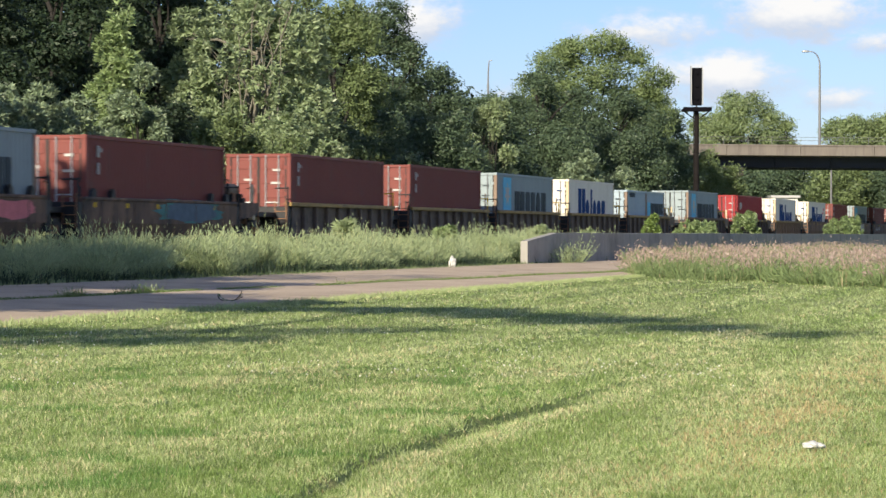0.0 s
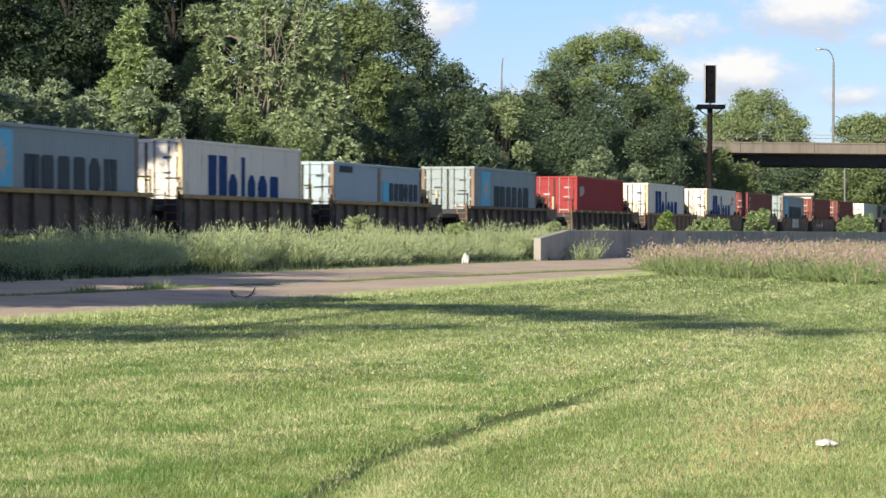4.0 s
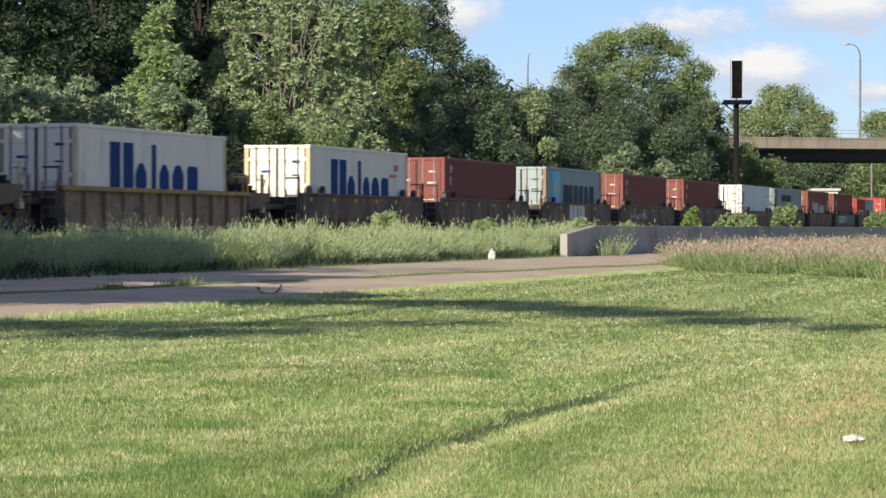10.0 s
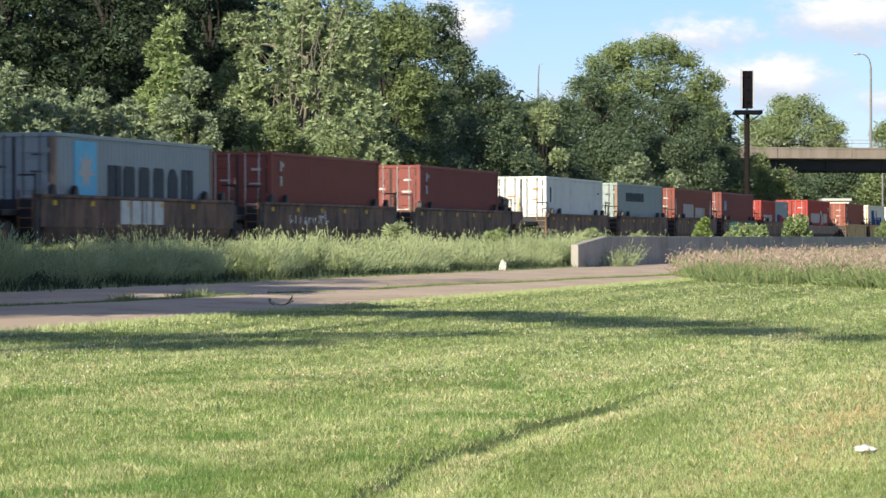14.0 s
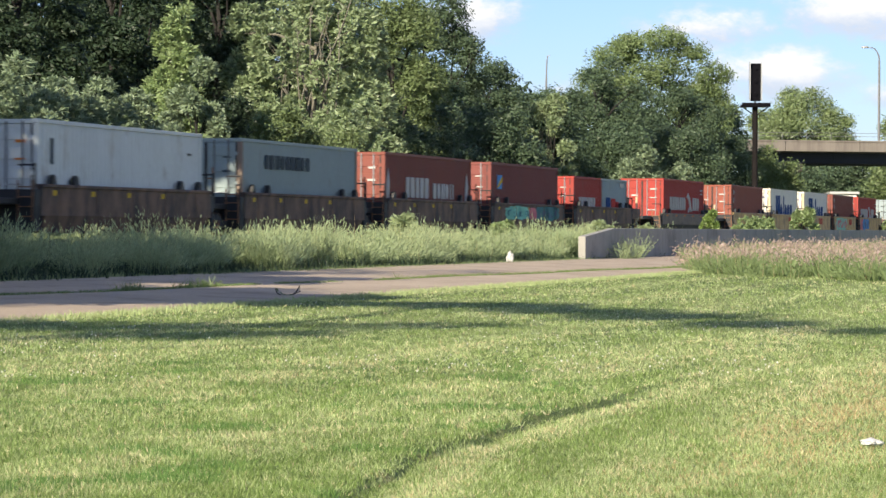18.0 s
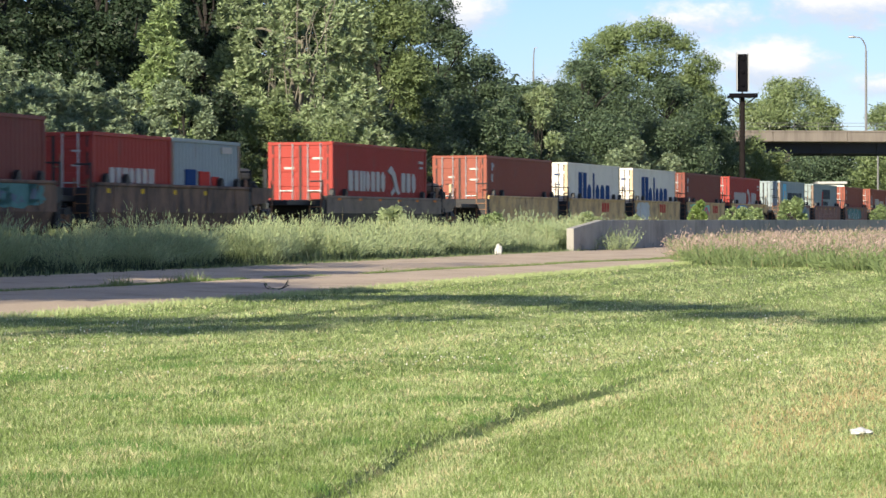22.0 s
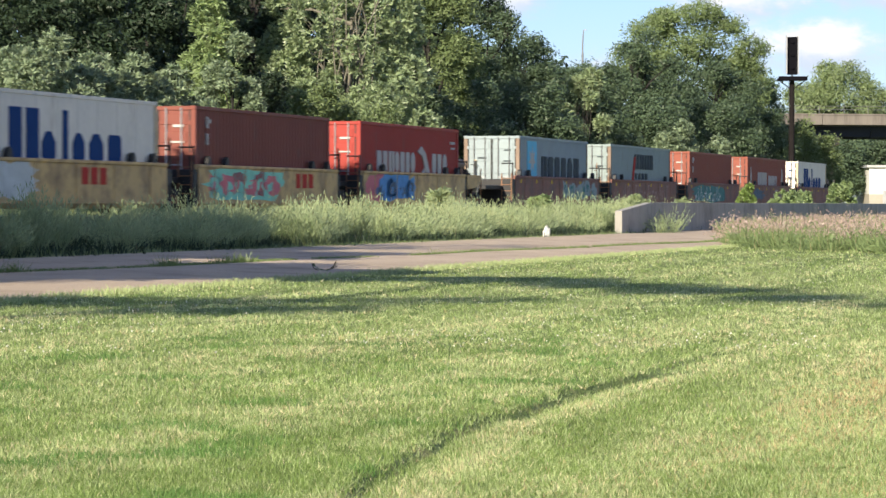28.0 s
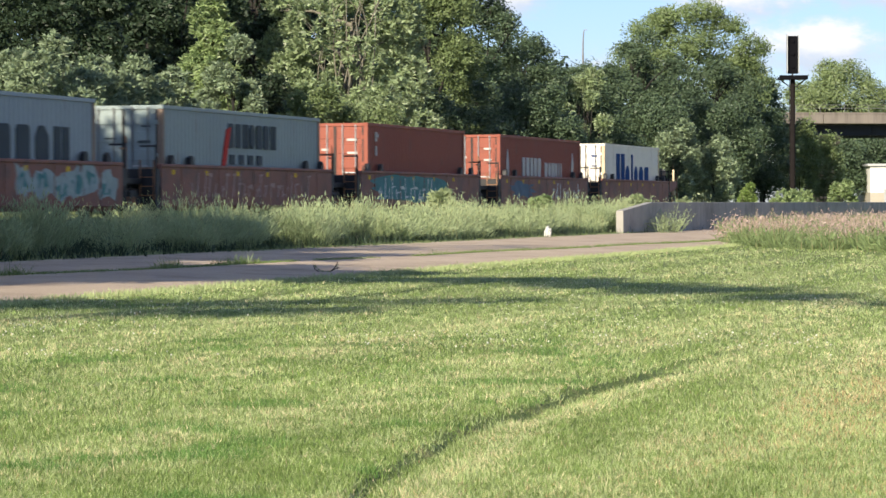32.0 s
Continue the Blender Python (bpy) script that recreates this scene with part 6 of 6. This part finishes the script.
def verge():
    """The strip of tall weeds before the train: bushy plumes with dark gaps between them."""
    r = np.random.default_rng(9)
    n = 310
    s, lat = r.uniform(34, 127, n), 23.9 + 4.9 * r.uniform(0, 1, n) ** 1.3
    swell = patchy(s, lat, 0.16, 3.0) + 0.5 * patchy(s, lat, 0.5, 8.0)
    tall = np.clip(0.95 + 0.7 * swell + r.normal(size=n) * 0.24, 0.38, 1.6) * np.clip((lat - 22.5) / 1.7, 0.55, 1) * np.clip(1 - (lat - 24.6) * 0.1, 0.5, 1)
    wide = r.uniform(0.5, 1.25, n)
    root, tip = tufts(lay(s, lat), wide, tall, 110, r, 0.6)
    keep = (tip @ np.array(ASIDE)) > 23.0 + 0.55 * patchy(tip[:, 0], tip[:, 1], 0.55, 1.0)
    root, tip = root[keep], tip[keep]
    stems("weeds", root, tip, 0.008, "weed", "tall bushy grey-green weeds along the railway", "weeds", r)
    needles("weed_leaves", root, tip, 8, 0.25, 1.0, 0.14, "weed", "feathery grey-green leaves of the tall weeds", "weeds", r, long=5.5, loose=0.32)
    tops = np.repeat(r.random(n) < 0.45, 110)[keep]
    needles("weed_tips", root[tops][::2], tip[tops][::2], 4, 0.7, 1.1, 0.09, "plume", "pale feathery tips of the tall weeds", "weeds", r, loose=0.35)
    pick = r.random(len(root)) < 0.015
    H = (tip - root)[pick, 2]
    field("dry_stems", "dry straw-coloured stems among the weeds", "straw", root[pick], H * 1.25, 0.008, 3, 15, "weeds", lean=0.12)
    # low blades whose near-black colour paints the shade between the weeds
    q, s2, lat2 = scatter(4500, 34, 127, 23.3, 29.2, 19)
    field("undergrowth", "low undergrowth beneath the weeds, coloured dark for the shade there", "dark", q, np.full(len(q), 0.3), 0.012, 8, 20, "weeds", lean=0.4, sized=0.2)


verge()


def meadow():
    r = np.random.default_rng(12)
    n = 5200
    s, lat = 1 / r.uniform(1 / 185, 1 / 58, n), r.uniform(2, 22.6, n)
    front = 81.5 - (15.5 - lat) * 1.75 + 1.1 * patchy(lat, s, 0.6, 2.0)
    keep = (s > front) & (lat < 15.4 + np.maximum(0, s - 82) * 0.2)
    s, lat, front = s[keep], lat[keep], front[keep]
    base = lay(s, lat)
    deep = s - front
    tall = np.clip(0.58 + 0.4 * patchy(s, lat, 0.5) + r.normal(size=len(s)) * 0.08, 0.28, 1.0)
    root, tip = tufts(base, r.uniform(0.5, 1.1, len(s)), tall, 34, r, 0.55)
    stems("meadow_grass", root, tip, 0.012, "meadow", "uncut green meadow grass beside the lane", "grass", r)
    needles("meadow_leaves", root, tip, 1, 0.15, 0.8, 0.22, "meadow", "broad green leaves in the uncut meadow", "grass", r, long=4.5, loose=0.5)
    bloom = np.repeat((deep > 2.2) & (patchy(s, lat, 0.35, 6.0) > -0.05), 34)
    needles("seed_heads", root[bloom], tip[bloom], 2, 0.75, 1.1, 0.09, "pink", "pinkish flowering grass heads over the meadow", "grass", r, long=2.0, loose=0.8)
    pick = np.where(r.random(len(root)) < 0.05)[0]
    field("dry_grass", "straw-coloured stems in the meadow", "straw", root[pick], (tip - root)[pick, 2] * 1.5, 0.009, 2, 16, "grass", lean=0.15)


meadow()


def lawn_blades():
    """Mown turf: blades as dense in the near view as they can be told apart."""
    r = np.random.default_rng(31)
    n = 205000
    y = 1 / r.uniform(1 / 88, 1 / 11.2, n)
    x = y * r.uniform(-0.195, 0.19, n)
    lat = x * ASIDE.x + y * ASIDE.y
    along = x * ALONG.x + y * ALONG.y
    ok = (lat < 15.3) & (along < 82.5 - (15.5 - lat) * 1.75)
    x, y, lat, along = x[ok], y[ok], lat[ok], along[ok]
    z = np.array([ground_z(a, b) for a, b in zip(x, y)])
    p = np.c_[x, y, z - 0.004]
    edge = np.array([swale(b) for b in y])
    off = x - edge
    groove = (np.abs(off - 0.02) < 0.014) & (y < 23) & (patchy(x, y, 1.2, 7.0) > -0.1)
    groove |= (np.abs(off - 0.21) < 0.009) & (y > 16.8) & (y < 20.6)
    near = np.clip((25 - y) / 5, 0, 1)
    dry = 0.42 * patchy(lat * 1.1, along * 0.13, 1.0) + 0.5 * patchy(lat * 3.6, along * 0.7, 1.0, 5.0) + 0.35 * patchy(x, y, 3.4, 6.0) + r.normal(size=len(x)) * 0.78 - 0.22
    dry = dry + 0.3 * np.sin(lat * 2.6 + 1.2 * patchy(x, y, 0.25, 8.0)) + 0.9 * np.clip(patchy(lat * 1.6, along * 0.6, 1.0, 13.0), 0, 1) * (off < 0)
    dry = dry + near * (0.95 * np.exp(-((off - 0.3) / 0.2) ** 2) - 0.4 * np.exp(-((off - 0.62) / 0.2) ** 2)) + (1 - near) * 0.5 * np.exp(-((off - 0.1) / 0.5) ** 2)
    worn = np.clip((off - 1.0) * 1.2, 0, 1) * np.clip((34 - y) / 6, 0, 1)
    dry = dry + worn * (0.6 + 1.2 * np.clip(patchy(lat * 1.0, along * 0.4, 1.0, 11.0), -0.5, 1))
    dry = dry + 0.3 * np.clip((y - 17) / 9, 0, 1)
    kind = np.where(dry > 1.2 + 0.5 * np.clip((y - 24) / 10, 0, 1), np.where(r.random(len(x)) < 0.15 + 0.75 * worn, 3, 2), np.where(dry > 0.0, 1, 0))
    lush = (patchy(x, y, 1.0, 21.0) + 0.4 * patchy(x, y, 4.0, 23.0) > 0.33) & (off < 0) & (y < 26)
    kind = np.where(lush & (r.random(len(x)) < 0.6), 4, kind)
    looks = (("turf", "turf", "short mown green turf blades"), ("pale_turf", "pale_turf", "short yellow-green turf blades"), ("dry_turf", "dry_turf", "short dry straw blades in the lawn"),
             ("tan_turf", "tan_turf", "short brownish dead blades in the lawn"), ("deep_turf", "deep_turf", "patches of deep green turf in the lawn"))
    for k, (nm, leaf, label) in enumerate(looks):
        m = (kind == k) & ~groove
        q = p[m]
        field(nm, label, leaf, q, 0.02 + 0.016 * r.random(m.sum()) + 0.0004 * q[:, 1] + (0.008 if k == 4 else 0), (0.001 + 0.00011 * q[:, 1]) * (1.3 if k in (2, 3) else 1.0), 3, 32 + k, "lawn", lean=0.55, sized=(0.012 + 0.0008 * q[:, 1]) * (0.4 if k in (2, 3) else 0.75))
    # clover heads
    n = 1300
    y = 1 / r.uniform(1 / 58, 1 / 22, n)
    x = y * r.uniform(-0.195, 0.12, n)
    m = (patchy(x, y, 0.35, 9.0) > 0.0) & (x * ASIDE.x + y * ASIDE.y < 15)
    x, y = x[m], y[m]
    c = np.c_[x, y, [ground_z(a, b) + 0.07 for a, b in zip(x, y)]]
    tagged(leaf_mesh("clover_heads", np.repeat(c, 3, axis=0), 0.017, LEAF["clover"], None, long=1.1), "small white clover heads in the lawn", "clover", kind="stuff")


lawn_blades()


def seam_weeds():
    """Weeds in the long crack of the lane and turf that frays over its near edge."""
    r = np.random.default_rng(41)
    n = 7000
    s = r.uniform(20, 99, n)
    lat = 20.6 - (s - 30) * 0.058 + 0.12 * np.sin(s * 0.5) + r.normal(size=n) * np.where(s < 58, 0.05, 0.025)
    rich = patchy(s, lat, 0.45, 2.0) + 0.35 * patchy(s, lat, 2.0, 4.0)
    keep = rich > np.where(s < 62, -0.5, -0.38)
    tall = np.where(s < 62, 0.07 + 0.22 * r.random(n) ** 4 * (rich > 0), 0.05 + 0.06 * r.random(n) ** 2)
    field("crack_weeds", "low weeds growing along a crack in the asphalt", "crack", lay(s[keep], lat[keep]), tall[keep], 0.008, 6, 42, "weeds", lean=0.6, sized=0.05)
    n = 5000
    s = r.uniform(10, 95, n)
    lat = 15.2 + np.abs(r.normal(size=n)) * 0.22
    p = lay(s, lat)
    field("turf_fringe", "uneven turf fringe over the edge of the lane", "pale_turf", p, 0.05 + 0.06 * r.random(n), 0.007, 6, 43, "lawn", lean=0.5, sized=0.08)
    n = 900
    s, lat = r.uniform(60, 110, n), 23.0 + np.abs(r.normal(size=n)) * 0.15
    field("verge_fringe", "short grass at the far edge of the lane", "meadow", lay(s, lat), 0.06 + 0.1 * r.random(n), 0.007, 4, 44, "grass", lean=0.5, sized=0.1)


seam_weeds()


def bush(s, lat, w, h, leaf, label, seed, size=0.115, count=230, name="bush"):
    p = plan(s, lat)
    p.z = ground_z(p.x, p.y)
    return tree(p, round_lobes(w, 0.15, h, 9, seed), h * 0.6, 0.035, leaf, size, count, 12, label, seed=seed, name=name, limbs=8, spread=0.14 * w, category="bush", sprays=True)


def near_plants():
    # bushes between the wall and the train
    for k, (s, lat, w, h, leaf) in enumerate(((141.5, 26.0, 0.7, 1.9, "lime"), (155.5, 26.2, 2.0, 1.55, "young"), (160.5, 26.4, 1.8, 1.6, "young"), (174, 26.0, 1.8, 2.3, "young"),
                                              (229, 26.5, 2.4, 2.3, "young"), (236, 26.3, 2.2, 2.4, "young"), (97, 25.3, 0.7, 1.15, "young"), (113, 25.6, 0.8, 1.2, "weed"), (116, 25.8, 0.7, 1.0, "weed"), (124, 25.8, 0.9, 1.0, "weed"))):
        bush(s, lat, w, h, leaf, "bright green bush between the concrete wall and the railway", 200 + k)
    bush(88, 26.4, 0.5, 1.25, "weed", "tall broad-leaved weed among the grey-green weeds", 221, size=0.16)


near_plants()


def wall_weed():
    """A loose feathery weed that leans on the concrete wall."""
    r = np.random.default_rng(77)
    ob = tagged(new("weed_clump"), "loose feathery grey-green weed against the concrete wall", "weed")
    base = lay(np.array((104.2, 105.4, 106.6)), np.array((22.5, 22.45, 22.6)))
    root, tip = tufts(base, np.array((0.7, 0.9, 1.0)), np.array((0.75, 0.95, 1.15)), 34, r, 0.7)
    bm = bmesh.new()
    for a, b in zip(root, tip):
        tube(bm, a, b, 0.009, 0.003, n=3, caps=False)
    part("stem", bm, LEAF["weed"], ob)
    pts = (root[:, None] + (tip - root)[:, None] * r.uniform(0.3, 1.05, (len(root), 9, 1)) + r.normal(size=(len(root), 9, 3)) * 0.04).reshape(-1, 3)
    leaf_mesh("leaves", pts, 0.12, LEAF["weed"], ob, long=4.0, axis=np.repeat(tip - root, 9, axis=0), tri=True)


wall_weed()


def crumpled(name, place, size, mat, label, category, seed, flat=1.0):
    """A crushed piece of light plastic or paper."""
    bm = bmesh.new()
    bmesh.ops.create_icosphere(bm, subdivisions=3, radius=1)
    for v in bm.verts:
        q = 1 + 0.45 * noise.noise(v.co * 1.7 + Vector((seed, 0, 0))) + 0.25 * noise.noise(v.co * 4.5 + Vector((0, seed, 0)))
        v.co = Vector((v.co.x * size[0] * q, v.co.y * size[1] * q, max(-0.7, v.co.z * q) * size[2]))
    ob = part(name, bm, mat)
    ob.location = place + Vector((0, 0, size[2] * 0.68))
    return tagged(ob, label, category)


PLASTIC = surface("white_plastic", (0.5, 0.5, 0.48), rough=0.5, vary=0.1, scale=6)


def litter():
    p = bearing(8.32, 16.78)
    p.z = ground_z(p.x, p.y) + 0.02
    crumpled("plastic_scrap", p, (0.065, 0.05, 0.022), PLASTIC, "crumpled white plastic scrap lying on the lawn", "litter", 1)
    p = bearing(0.923, 91.2)
    p.z = ground_z(p.x, p.y) + 0.05
    crumpled("plastic_bag", p, (0.11, 0.11, 0.19), PLASTIC, "white plastic bag caught at the edge of the weeds", "bag", 4)
    p = bearing(-6.45, 68.5)
    p.z = ground_z(p.x, p.y) + 0.03
    crumpled("plastic_scrap", p, (0.2, 0.12, 0.05), PLASTIC, "flattened white plastic litter on the asphalt lane", "litter", 7)
    # a bare forked stalk at the edge of the lane
    ob = tagged(new("dead_stalk"), "bent dry forked weed stalk at the edge of the lane", "weed")
    q = bearing(-3.65, 50.5)
    ob.location = (q.x, q.y, ground_z(q.x, q.y))
    bm = bmesh.new()
    for pts in (((0, 0, 0), (-0.2, 0, 0.04), (-0.3, 0.02, 0.1), (-0.34, 0, 0.2)), ((0, 0, 0), (0.14, 0.02, 0.05), (0.26, 0, 0.16), (0.33, 0, 0.3)), ((0.14, 0.02, 0.05), (0.3, 0.05, 0.12), (0.35, 0.05, 0.14))):
        for a, b in zip(pts, pts[1:]):
            tube(bm, Vector(a) * 0.66, Vector(b) * 0.66, 0.01, 0.007, n=5)
    part("stem", bm, BARK, ob)
    c = np.array([(x * 0.22, 0.02 * (i % 3), 0.02 + abs(x) ** 2 * 0.13) for i, x in enumerate(np.linspace(-1, 1, 30))])
    leaf_mesh("leaves", c, 0.05, LEAF["mid"], ob)


litter()


def far_shed(x, y, w, h):
    """A low white building that shows under the bridge: its left front corner, width and height."""
    ob = tagged(new("white_shed"), "low white industrial building beyond the bridge", "building")
    ob.location = (x, y, 0.58)
    wall = surface("white_cladding", (0.66, 0.66, 0.63), rough=0.6, vary=0.08, scale=0.3)
    roof = surface("grey_roof_sheet", (0.4, 0.4, 0.4), rough=0.5, vary=0.1)
    plinth = surface("beige_plinth", (0.36, 0.33, 0.28), rough=0.8, vary=0.12, scale=0.5)
    part("wall", boxes((0, w, 0, 12, 1.9, h - 0.3)), wall, ob)
    part("plinth", boxes((-0.02, w + 0.02, -0.03, 12.02, 0, 1.9)), plinth, ob, "beige lower wall")
    part("roof", boxes((-0.3, w + 0.3, -0.3, 12.3, h - 0.3, h), bevel=0.05), roof, ob)
    part("door", boxes((w * 0.55, w * 0.8, -0.06, 0.0, 0, 2.3)), GALV, ob, "grey roller door")


far_shed(41.9, 318.0, 2.8, 5.2)

motions()
